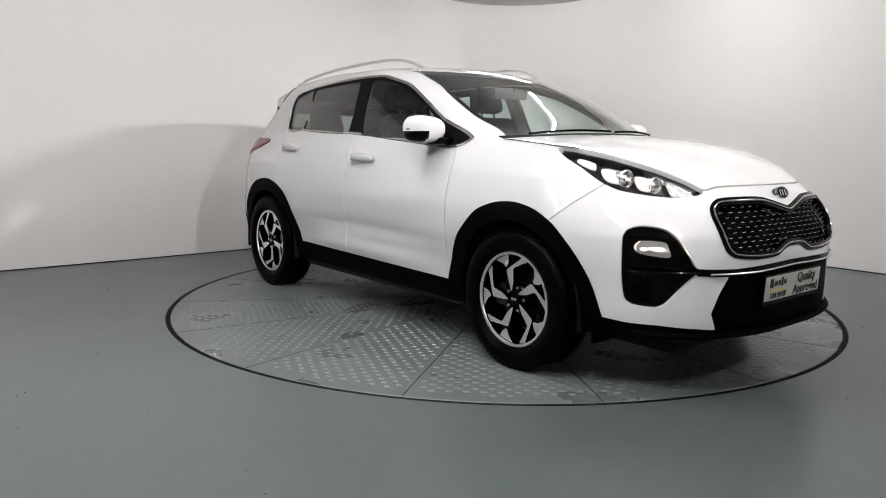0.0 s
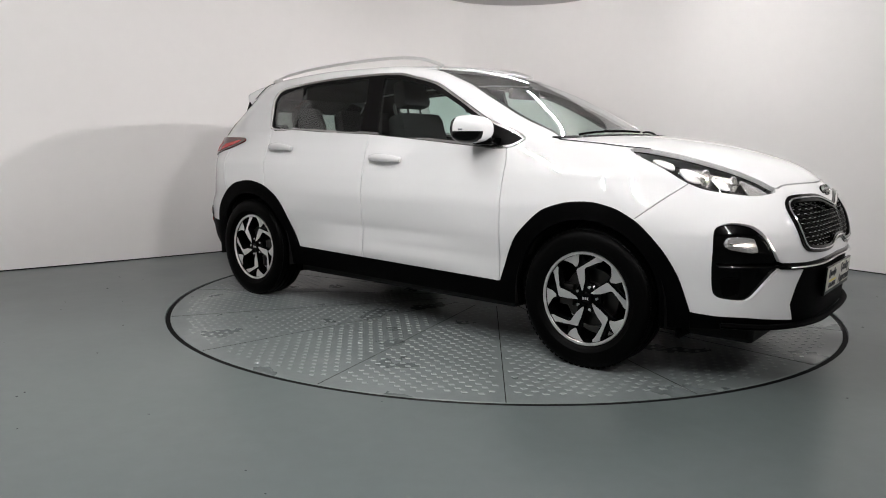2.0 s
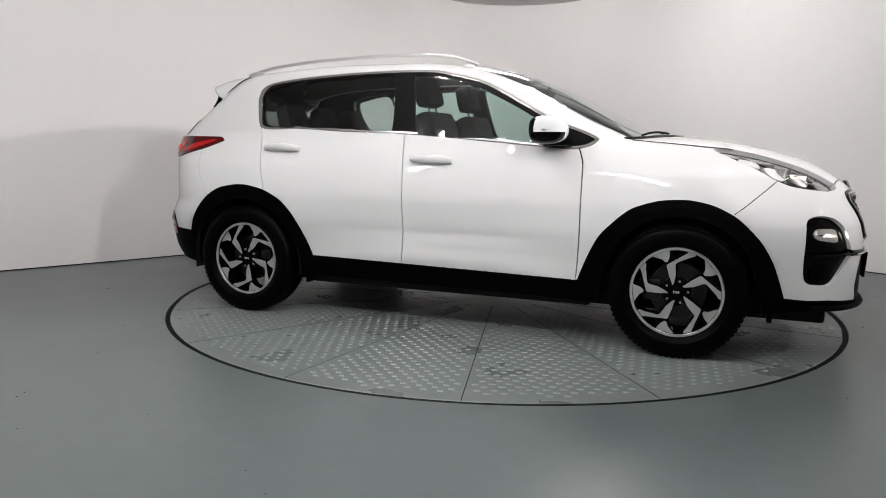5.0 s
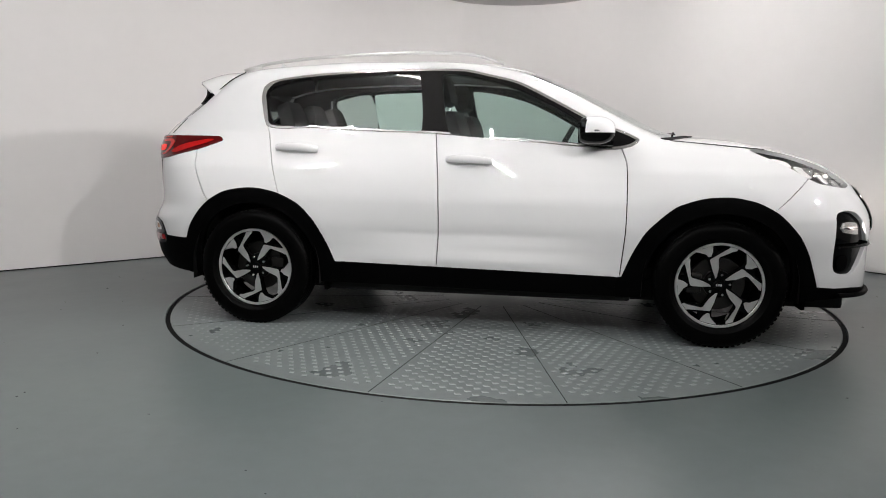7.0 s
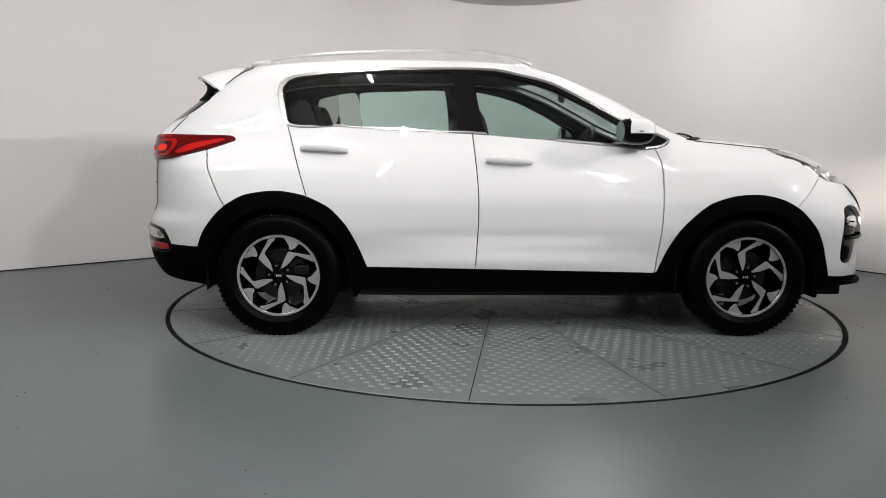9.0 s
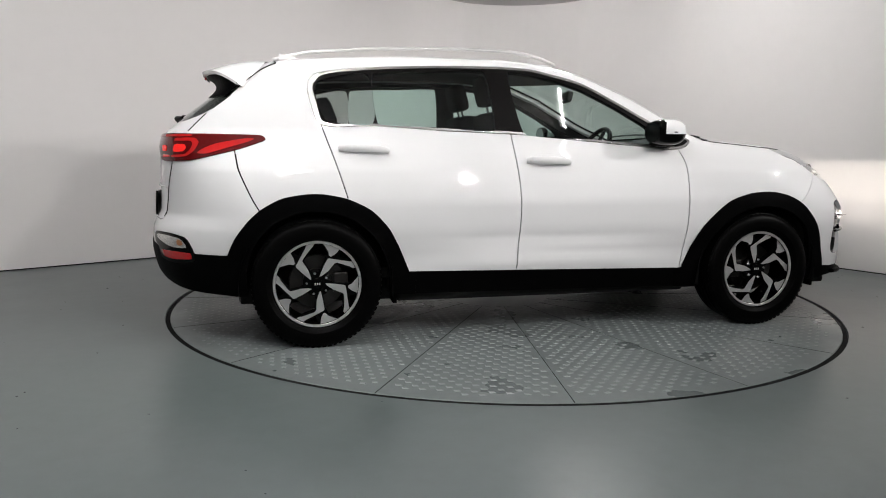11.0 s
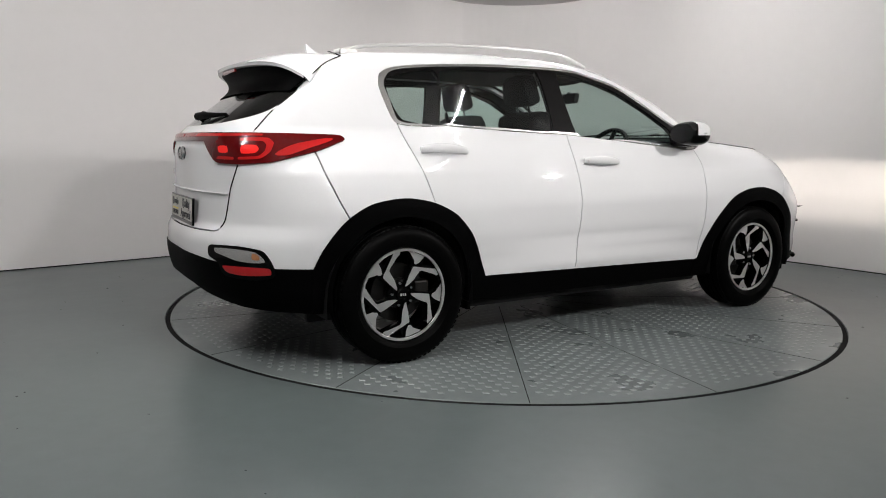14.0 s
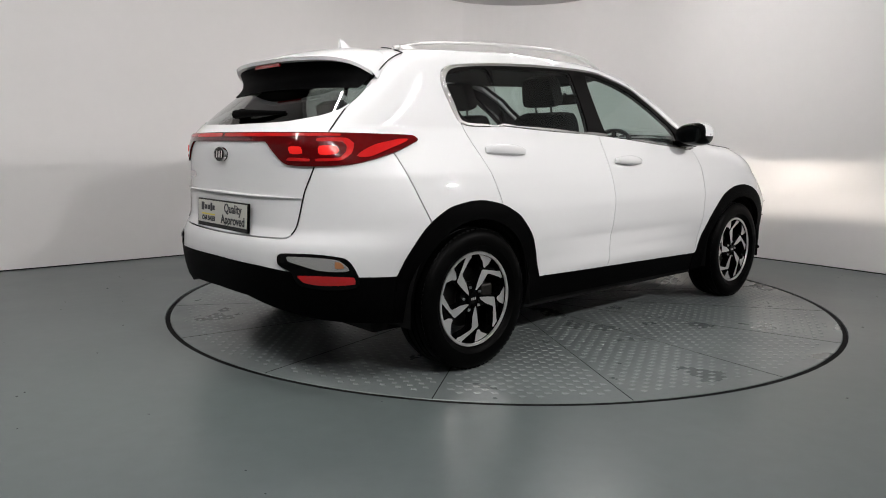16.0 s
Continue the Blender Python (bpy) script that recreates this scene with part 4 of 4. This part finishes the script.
# ---- glass edges, cowl, wipers ----
top_skin("screen_band", np.concatenate([header, header[::-1] + (0.085, 0)]), PILLAR, windscreen, "black band along the screen's top", -0.006, 0)
edge = p3[:, :2]
side_band = np.concatenate([edge, edge[::-1] + (0.0, 0.035)])
q, t = cut([side_band], edge[:, 0].min(), edge[:, 0].max(), edge[:, 1].min(), edge[:, 1].max() + 0.035, 0.04)
t = t[inside(side_band, q[t].mean(1))]
qw = over(q[:, 0], q[:, 1])
qn = normal(qw)
f = np.cross(qw[t[:, 1]] - qw[t[:, 0]], qw[t[:, 2]] - qw[t[:, 0]])
t[f[:, 2] < 0] = t[f[:, 2] < 0][:, ::-1]
for k in (False, True):
    skin("screen_band", qw, qn, t, PILLAR, windscreen, "black band beside the screen", -0.005, 0, k)
top_skin("cowl", np.concatenate([cowl + (0.004, 0), cowl[::-1] - (0.045, 0)]), TRIM, car, "black plastic cowl under the windscreen", 0.003, 0.01)
for y0, y1, x0, x1 in ((-0.55, 0.02, 1.12, 1.20), (0.05, 0.58, 1.21, 1.06)):
    bm = bmesh.new()
    path = [Vector(over(np.array([x0 + (x1 - x0) * k - 0.03]), np.array([y0 + (y1 - y0) * k]), 0.008)[0]) for k in np.linspace(0, 1, 8)]
    sweep(bm, path, 0.006)
    part("wiper", bm, TRIM, car, "black windscreen wiper", smooth=40)


# ---- mirrors, handles, rails, fin ----
for k in (1, -1):
    bm = bmesh.new()
    bmesh.ops.create_uvsphere(bm, u_segments=48, v_segments=32, radius=1)
    for v in bm.verts:
        x, y, z = v.co
        g = lambda a, p: math.copysign(abs(a) ** p, a)
        x, y, z = g(x, 0.80), g(y, 0.72), g(z, 0.80)
        v.co = (0.645 + 0.108 * max(x, -0.72), -0.905 + 0.108 * y, 1.168 + (0.072 if z > 0 else 0.074) * z * (1 + 0.12 * y * -1))
    for f in bm.faces:
        c = f.calc_center_median()
        if c.z < 1.160 + 0.02 * (0.645 - c.x) and (c.x < 0.690 + 0.4 * (c.z - 1.13) or c.y < -0.945):
            f.material_index = 1
        if c.x < 0.600:
            f.material_index = 1
    if k < 0:
        other_side(bm)
    mir = part("door_mirror", bm, (PAINT, GLOSS), doors["f", k < 0], "white and black door mirror", smooth=50)
    bm = bmesh.new()
    bmesh.ops.create_circle(bm, cap_ends=True, segments=28, radius=1, matrix=Matrix.Translation((0.5655, -0.905, 1.165)) @ Matrix.Rotation(radians(90), 4, "Y") @ Matrix.Diagonal((0.058, 0.088, 1, 1)))
    if k < 0:
        other_side(bm)
    part("mirror_glass", bm, MIRROR, mir, "mirror glass")
    bm = bmesh.new()
    sweep(bm, [(0.746, -0.890, 1.163), (0.737, -0.935, 1.163), (0.715, -0.975, 1.164), (0.680, -1.004, 1.165), (0.640, -1.012, 1.166)], 0.006, 8, 1.0)
    if k < 0:
        other_side(bm)
    part("mirror_indicator", bm, CHROME, mir, "thin clear indicator strip", smooth=40)
    bm = bmesh.new()
    box(bm, 0.62, 0.75, -0.87, -0.77, 1.085, 1.125, 0.012)
    if k < 0:
        other_side(bm)
    part("mirror_foot", bm, GLOSS, mir, "black mirror foot", smooth=40)
    for key, s0, s1, z0, z1 in (("r", -1.209, -0.942, 1.052, 1.044), ("f", -0.171, 0.089, 0.997, 0.990)):
        bm = bmesh.new()
        n = 13
        path, rad = [], []
        for i in range(n):
            u = i / (n - 1)
            path.append(on(s0 + (s1 - s0) * u, z0 + (z1 - z0) * u, 0.006 + 0.030 * math.sin(math.pi * min(max(u, 0.02), 0.98)) ** 0.45))
            rad.append(0.0250 * (0.45 + 0.55 * math.sin(math.pi * min(max(u, 0.03), 0.97)) ** 0.5))
        sweep(bm, path, rad, 12, 0.62)
        if k < 0:
            other_side(bm)
        h = part("door_handle", bm, PAINT, doors[key, k < 0], "white door handle", smooth=50)
        if key == "f" and k > 0:
            bm = bmesh.new()
            p = on(-0.150, 0.991, 0.034)
            lathe(bm, [(0.0001, 0.0), (0.006, 0.0), (0.007, -0.004)], 16, Matrix.Translation(p) @ Matrix.Rotation(radians(90), 4, "X"))
            part("lock", bm, SATIN, h, "small silver lock")
    rail = smooth_line([(-1.54, 1.542), (-1.47, 1.560), (-1.35, 1.585), (-1.0, 1.617), (-0.5, 1.635), (-0.2, 1.632), (-0.05, 1.615), (0.06, 1.584), (0.115, 1.562)])
    bm = bmesh.new()
    sweep(bm, [(x, -0.520 + 0.02 * (x + 0.7) ** 2, z) for x, z in rail], 0.0105, 10, 1.1)
    if k < 0:
        other_side(bm)
    r = part("roof_rail", bm, SATIN, car, "satin silver roof rail", smooth=45)
    for x in (-1.46, 0.05):
        bm = bmesh.new()
        box(bm, x - 0.05, x + 0.045, -0.526, -0.502, 1.53, 1.562, 0.008)
        if k < 0:
            other_side(bm)
        part("rail_foot", bm, SATIN, r, "silver rail foot", smooth=40)
bm = bmesh.new()
prof = [(-1.36, 1.567), (-1.40, 1.580), (-1.46, 1.610), (-1.488, 1.636), (-1.502, 1.638), (-1.500, 1.60), (-1.492, 1.560)]
left = [bm.verts.new((x, 0.022 * (1 - (z - 1.56) / 0.09) + 0.002, z)) for x, z in prof]
right = [bm.verts.new((x, -0.022 * (1 - (z - 1.56) / 0.09) - 0.002, z)) for x, z in prof]
bm.faces.new(left), bm.faces.new(right[::-1])
for i in range(len(prof)):
    j = (i + 1) % len(prof)
    bm.faces.new((left[i], right[i], right[j], left[j]))
part("antenna_fin", bm, PAINT, car, "white shark-fin aerial")


# ---- rear spoiler ----
ys = np.linspace(-0.60, 0.60, 41)
tip_x = -1.95 + 0.155 * np.abs(ys / 0.6) ** 2.5 + 0.06 * np.abs(ys / 0.6) ** 14
tip_z = 1.489 - 0.022 * np.abs(ys / 0.6) ** 3 - 0.055 * np.abs(ys / 0.6) ** 14
base_x = -1.56 - 0.02 * np.abs(ys / 0.6) ** 2 - 0.12 * np.abs(ys / 0.6) ** 10
bm = bmesh.new()
grid = []
for y, tx, tz, bx in zip(ys, tip_x, tip_z, base_x):
    row = []
    z0 = float(over(np.array([bx]), np.array([y]))[0, 2]) + 0.004
    for u in np.linspace(0, 1, 9):
        row.append(bm.verts.new((bx + (tx - bx) * u, y, z0 + (tz - z0) * u + 0.020 * math.sin(math.pi * u) * (1 - abs(y / 0.6) ** 6))))
    row.append(bm.verts.new((tx + 0.004, y, tz - 0.016)))
    row.append(bm.verts.new((tx + 0.03, y, tz - 0.022)))
    grid.append(row)
for a, b in zip(grid, grid[1:]):
    for k in range(len(a) - 1):
        bm.faces.new((a[k], b[k], b[k + 1], a[k + 1]))
spoiler = part("spoiler", bm, PAINT, tailgate, "white roof spoiler over the rear window", smooth=50)
bm = bmesh.new()
grid = []
for y, tx, tz in zip(ys, tip_x, tip_z):
    e = abs(y / 0.6)
    zb = 1.345 - 0.01 * e
    p = wrap(np.array([unwrap((rear_x(abs(y), zb), -abs(y), zb))[0]]), np.array([zb]), 0.004)[0]
    row = []
    for u in np.linspace(0, 1, 7):
        sag = math.sin(math.pi * u) * 0.05 * (1 - e ** 6)
        row.append(bm.verts.new((tx + 0.02 + (p[0] - tx - 0.02) * u + sag, y + (math.copysign(abs(p[1]), y) - y) * u, tz - 0.016 + (zb - tz + 0.016) * u)))
    grid.append(row)
for a, b in zip(grid, grid[1:]):
    for k in range(len(a) - 1):
        bm.faces.new((a[k], b[k], b[k + 1], a[k + 1]))
for row in (grid[0], grid[-1]):
    y = row[0].co.y
    f = bm.verts.new((-1.73, y * 1.0, 1.40))
    for k in range(len(row) - 1):
        bm.faces.new((row[k], row[k + 1], f))
part("spoiler_underside", bm, TRIM, spoiler, "black spoiler underside and side blades", smooth=50)
for k in (1, -1):
    lines = [[Vector(over(np.array([x]), np.array([y]), 0.008)[0]) for x, y in ((-1.525, -0.40), (-1.535, -0.48))] + [on(a, b, 0.008) for a, b in smooth_line([(-1.640, 1.512), (-1.70, 1.494), (-1.76, 1.466), (-1.815, 1.422), (-1.862, 1.376)])]]
    for low, high in ((1.129, 1.246), (0.66, 0.985)):
        run = HATCH[(HATCH[:, 1] > low) & (HATCH[:, 1] < high) & (HATCH[:, 0] > -2.2)]
        lines.append([on(a, b, 0.0006) for a, b in run])
    for line in lines:
        bm = bmesh.new()
        sweep(bm, [Vector((p.x, k * p.y, p.z)) for p in line], 0.0030, 6)
        part("shut_line", bm, DARK, tailgate, "dark shut line round the tailgate")
bm = bmesh.new()
box(bm, -0.008, 0.004, -0.12, 0.12, -0.009, 0.009, 0.003, pose(-1.928, 0.0, 1.462))
part("brake_light", bm, REFLECT, spoiler, "dark red high brake light")
bm = bmesh.new()
lathe(bm, [(0.0001, 0.035), (0.02, 0.033), (0.028, 0.02), (0.03, 0.0)], 20, pose(-2.065, 0.0, 1.215, 0, -55, 0))
sweep(bm, [(-2.10, 0.02, 1.222), (-2.098, -0.12, 1.224), (-2.075, -0.26, 1.222), (-2.045, -0.36, 1.224)], [0.022, 0.017, 0.012, 0.007], 8)
part("rear_wiper", bm, TRIM, tailgate, "black rear wiper", smooth=45)


# ---- lamps, grille, badges, plates ----
def patch(name, outline, mat, parent, label, lift, depth=0.004, k=False, steps=0.03):
    o = smooth_line(outline, True, pull=0.28)
    p, t = cut([o], o[:, 0].min(), o[:, 0].max(), o[:, 1].min(), o[:, 1].max(), steps)
    t = t[inside(o, p[t].mean(1))]
    w = wrap(p[:, 0], p[:, 1])
    n = normal(w)
    f = np.cross(w[t[:, 1]] - w[t[:, 0]], w[t[:, 2]] - w[t[:, 0]])
    bad = (f * n[t[:, 0]]).sum(1) < 0
    t[bad] = t[bad][:, ::-1]
    return skin(name, w, n, t, mat, parent, label, lift, depth, k)


def beam_box(q, mat, parent, half, side):
    """A slit of light under a long upper shade, so that the beam has a level cut-off."""
    bm = bmesh.new()
    bm.faces.new([bm.verts.new((q.x, q.y + a * half, q.z + b)) for a, b in ((-1, -0.0022), (1, -0.0022), (1, 0), (-1, 0))])
    part("lamp_filament", bm, mat, parent, "glowing lamp")
    bm = bmesh.new()
    w = half + 0.0015
    box(bm, q.x - 0.004, q.x + 0.045, q.y - w, q.y + w, q.z + 0.0002, q.z + 0.0022)
    box(bm, q.x - 0.004, q.x + 0.022, q.y - w, q.y + w, q.z - 0.0062, q.z - 0.0045)
    for k in (-1, 1):
        box(bm, q.x - 0.004, q.x + side, q.y + k * w - 0.001, q.y + k * w + 0.001, q.z - 0.0062, q.z + 0.0022)
    box(bm, q.x - 0.004, q.x - 0.001, q.y - w, q.y + w, q.z - 0.0045, q.z + 0.0002)
    part("beam_shade", bm, GLOSS, parent, "thin beam shade")


lenses = [o for o in car.children if o.name.split(".")[0] == "headlamp"]
tail = [o for o in tailgate.children if o.name.split(".")[0] == "tail_lamp"][0]
for k, lens in zip((False, True), lenses):
    patch("running_light", [(1.635, 1.038), (1.735, 1.020), (1.742, 0.995), (1.702, 1.002)], WHITE, lens, "white running light", -0.020, 0.01, k)
    sg = -1 if not k else 1
    for s, z, r, bowl in ((1.883, 0.965, 0.036, 0.11), (2.015, 0.938, 0.033, 0.10)):
        p = on(s, z, -0.034)
        p = Vector((p.x, sg * abs(p.y), p.z))
        m = Matrix.Translation(p) @ pose(0, 0, 0, 0, 90, sg * 12)
        bm = bmesh.new()
        lathe(bm, [(r + 0.006, 0.008), (r, 0.012), (r - 0.004, 0.004), (r - 0.003, -0.02), (r + 0.008, -bowl)], 28, m)
        part("lamp_barrel", bm, SILVER, lens, "silver projector barrel", smooth=40)
        bm = bmesh.new()
        lathe(bm, [(0.0001, 0.006), (r * 0.5, 0.002), (r * 0.85, -0.012), (r - 0.003, -0.018)], 28, m)
        part("projector", bm, SILVER, lens, "bright projector lens", smooth=60)
        beam_box(m @ Vector((0, 0, 0.012)), SPOTLIT if s > 1.95 else LAMPLIT, lens, 0.007 if s > 1.95 else 0.012, 0.022 if s > 1.95 else 0.006)
    patch("reflector", [(1.770, 1.000), (1.850, 0.988), (1.862, 0.940), (1.800, 0.948)], WHITE, lens, "pale ribbed reflector", -0.026, 0.01, k)
    patch("reflector", [(1.928, 0.968), (1.990, 0.958), (1.992, 0.908), (1.945, 0.916)], WHITE, lens, "pale ribbed reflector", -0.026, 0.01, k)
    patch("indicator", [(2.075, 0.952), (2.165, 0.915), (2.190, 0.893), (2.090, 0.885)], SILVER, lens, "clear ribbed indicator", -0.030, 0.01, k)
    # tail lamp light shapes
    patch("lit_element", [(-2.205, 1.066), (-2.150, 1.067), (-2.142, 1.041), (-2.197, 1.040)], REDLIT, tail, "glowing red element", 0.0125, 0.002, k, 0.012)
    patch("lit_element", [(-2.076, 1.069), (-2.012, 1.069), (-1.998, 1.052), (-2.010, 1.037), (-2.072, 1.036)], REDLIT, tail, "glowing red element", 0.0125, 0.002, k, 0.012)
    patch("light_guide", [(-2.088, 1.102), (-1.975, 1.103), (-1.945, 1.080), (-1.950, 1.040), (-1.985, 1.012), (-2.085, 1.008), (-2.085, 1.018), (-1.994, 1.023), (-1.972, 1.047), (-1.972, 1.071), (-1.990, 1.088), (-2.088, 1.090)], REDGUIDE, tail, "bright red light guide", 0.0120, 0.002, k, 0.012)
    patch("light_guide", [(-1.930, 1.030), (-1.860, 1.075), (-1.740, 1.102), (-1.690, 1.100), (-1.790, 1.060), (-1.880, 1.025)], REDGUIDE, tail, "bright red light guide", 0.0120, 0.002, k, 0.012)
    patch("light_guide", [(-2.700, 1.111), (-2.700, 1.125), (-2.300, 1.124), (-2.000, 1.121), (-2.000, 1.113), (-2.300, 1.111)], REDGUIDE, tail, "bright red light guide", 0.0120, 0.002, k, 0.02)
    patch("light_guide", [(-2.205, 1.022), (-2.110, 1.018), (-2.110, 1.008), (-2.215, 1.010)], REDGUIDE, tail, "bright red light guide", 0.0120, 0.002, k, 0.012)
    # fog lamps
    p = on(1.942, 0.664, -0.022)
    p = Vector((p.x, sg * abs(p.y), p.z))
    m = Matrix.Translation(p) @ pose(0, 0, 0, 0, 90, sg * 25)
    bm = bmesh.new()
    lathe(bm, [(0.024, 0.0), (0.022, 0.008), (0.017, 0.002), (0.0001, 0.006)], 24, m)
    fl = part("fog_bulb", bm, SILVER, front_bumper, "bright fog lamp bowl", smooth=50)
    beam_box(m @ Vector((0, 0, 0.024)), FOGLIT, fl, 0.012, 0.006)
    bm = bmesh.new()
    pts = [on(s, 0.562, 0.003) for s in np.linspace(1.905, 2.18, 9)]
    sweep(bm, [Vector((q.x, sg * abs(q.y), q.z)) for q in pts], 0.008, 8, 1.2)
    part("fog_blade", bm, GLOSS, front_bumper, "gloss black cross blade", smooth=40)
    patch("fog_duct", [(1.925, 0.50), (1.99, 0.505), (1.985, 0.44), (1.935, 0.43)], TRIM, front_bumper, "dark lower duct", -0.014, 0.004, k)
    patch("amber_bulb", [(-2.005, 0.583), (-1.982, 0.578), (-1.975, 0.556), (-2.005, 0.556)], AMBER, rear_bumper, "amber bulb", 0.0160, 0.001, k, 0.012)
# grille: wavy rows crossed by short slanted ribs, and a bright inner line
bm = bmesh.new()
dash = bmesh.new()
rows = np.arange(0.640, 0.850, 0.0215)
for i, z in enumerate(rows):
    ss = np.arange(2.235, END, 0.012)
    ok = inside(GRILLE, np.stack([ss, np.full(len(ss), z)], 1))
    run = line_on(ss[ok], z + 0.0025 * np.sin(ss[ok] * 90 + i * math.pi), -0.028) if ok.any() else []
    if len(run) > 2:
        sweep(bm, run, 0.0028, 5)
        sweep(bm, [Vector((p.x, -p.y, p.z)) for p in run], 0.0028, 5)
    ss = np.arange(2.25 + (0.025 if i % 2 else 0), END - 0.01, 0.05)
    ss = ss[[inside(GRILLE, np.array([(s, z), (s + 0.03, z)])).all() for s in ss]]
    if len(ss):
        for a, b, c, d in zip(line_on(ss - 0.005, z + 0.012, -0.026), line_on(ss + 0.020, z - 0.002, -0.014), line_on(ss + 0.012, z, -0.013), line_on(ss + 0.030, z + 0.001, -0.013)):
            for g in (1, -1):
                sweep(bm, [Vector((p.x, p.y * g, p.z)) for p in (a, b)], 0.0032, 5)
                sweep(dash, [Vector((p.x, p.y * g, p.z)) for p in (c, d)], 0.0012, 5)
part("grille_mesh", bm, GLOSS, front_bumper, "black honeycomb grille", smooth=40)
part("grille_studs", dash, SATIN, front_bumper, "dull silver grille points", smooth=40)
bm = bmesh.new()
line = line_on(GRILLE[:, 0], GRILLE[:, 1], 0.008)
for g in (1, -1):
    sweep(bm, [Vector((p.x, p.y * g, p.z)) for p in line], 0.0045, 8)
part("grille_chrome", bm, CHROME, front_bumper, "thin chrome grille line", smooth=40)
bm = bmesh.new()
line = [on(s, z, 0.012) for s, z in smooth_line([(2.20, 0.556), (2.45, 0.553), (END - 0.001, 0.560)])]
for g in (1, -1):
    sweep(bm, [Vector((p.x, p.y * g, p.z)) for p in line], 0.004, 6)
part("bar_edge", bm, SATIN, front_bumper, "thin bright edge of the bar", smooth=40)
for x, z, tilt, parent in ((2.172, 0.877, 68, front_bumper), (-2.192, 1.030, -86, tailgate)):
    m = Matrix.Translation((x, 0, z)) @ pose(0, 0, 0, 0, tilt, 0) @ Matrix.Diagonal((0.46, 0.88, 1, 1))
    if x < 0:
        m = Matrix.Translation((x, 0, z)) @ pose(0, 0, 0, 0, tilt, 0) @ Matrix.Diagonal((0.55, 0.95, 1, 1))
    bm = bmesh.new()
    lathe(bm, [(0.0001, 0.008), (0.055, 0.008), (0.060, 0.004), (0.062, -0.01)], 40, m)
    e = part("emblem", bm, GLOSS, parent, "oval black emblem", smooth=40)
    bm = bmesh.new()
    lathe(bm, [(0.056, 0.008), (0.059, 0.012), (0.063, 0.010), (0.066, 0.0)], 40, m)
    part("emblem_ring", bm, CHROME, e, "chrome oval ring", smooth=40)
    bm = bmesh.new()
    for v in (-0.026, 0.0, 0.026):
        box(bm, -0.030, 0.030, v - 0.006, v + 0.006, 0.008, 0.011, 0.001, m)
    part("emblem_marks", bm, CHROME, e, "chrome bars")
bm = bmesh.new()
for i in range(5):
    p = on(-2.30 - 0.022 * i, 0.925, 0.003)
    box(bm, -0.003, 0.003, -0.008, 0.008, -0.014, 0.014, 0.001, Matrix.Translation((p.x, -p.y, p.z)))
part("model_badge", bm, CHROME, tailgate, "small chrome badge bars")


def letters(text, size, at, m, parent, mat=None):
    c = bpy.data.curves.new("text", "FONT")
    c.body, c.size, c.extrude, c.align_x, c.align_y, c.offset = text, size, 0.0006, "CENTER", "CENTER", 0.0012
    tmp = bpy.data.objects.new("text", c)
    me = bpy.data.meshes.new_from_object(tmp)
    bpy.data.objects.remove(tmp)
    me.transform(m @ Matrix.Translation((*at, 0.0012)))
    me.materials.append(mat or INK)
    ob = new("writing", me)
    ob.parent = parent
    return tagged(ob, "dark printed words")


def plate(m, parent):
    bm = bmesh.new()
    box(bm, -0.268, 0.268, -0.075, 0.063, -0.014, -0.002, 0.004, m)
    p = part("plate_holder", bm, GLOSS, parent, "black plate holder")
    bm = bmesh.new()
    box(bm, -0.258, 0.258, -0.055, 0.055, -0.003, 0.0, 0.001, m)
    part("plate_face", bm, CREAM, p, "cream advertising plate")
    letters("Quality", 0.060, (0.120, 0.026), m, p)
    letters("Approved", 0.060, (0.120, -0.028), m, p)
    letters("CAR SALES", 0.030, (-0.140, -0.034), m, p)
    bm = bmesh.new()
    for i, (x, w) in enumerate(((-0.205, 0.030), (-0.168, 0.026), (-0.136, 0.020), (-0.110, 0.018), (-0.084, 0.022))):
        h = 0.022 if i in (0, 3) else 0.016
        box(bm, x - w / 2, x + w / 2, 0.022 - h + 0.004, 0.022 + h - (0.006 if i in (1, 2, 4) else 0), 0.0, 0.0014, 0, m)
    part("brand_mark", bm, INK, p, "dark brand bars")
    bm = bmesh.new()
    box(bm, -0.215, -0.070, -0.016, -0.009, 0.0, 0.0014, 0, m)
    part("brand_line", bm, YELLOW, p, "yellow underline")


plate(pose(2.268, -0.010, 0.468, 0, 0, 0) @ Matrix(((0, 0, 1, 0), (1, 0, 0, 0), (0, 1, 0, 0), (0, 0, 0, 1))) @ pose(0, 0, 0, 3), front_bumper)
plate(pose(-2.215, -0.028, 0.748, 0, 0, 180) @ Matrix(((0, 0, 1, 0), (1, 0, 0, 0), (0, 1, 0, 0), (0, 0, 0, 1))) @ pose(0, 0, 0, -3), tailgate)
bm = bmesh.new()
line = [on(s, 0.848, 0.006) for s in np.linspace(-2.15, -END + 0.001, 16)]
for g in (1, -1):
    sweep(bm, [Vector((p.x, p.y * g, p.z)) for p in line], [0.003 + 0.006 * i / 15 for i in range(16)], 8)
part("handle_ledge", bm, PAINT, tailgate, "white ledge over the plate", smooth=50)


# ---- what moves ----
def spin(t, off=(0, 0)):
    a = radians(-46.80 + 5.842 * t)
    c, s = math.cos(a), math.sin(a)
    return pose(c * off[0] - s * off[1], s * off[0] + c * off[1], 0, 0, 0, math.degrees(a))


def motions():
    times = [i * 0.5 for i in range(33)]
    walk(car, [(t, spin(t, (-0.009, -0.247))) for t in times])
    walk(disc, [(t, spin(t)) for t in times])


motions()
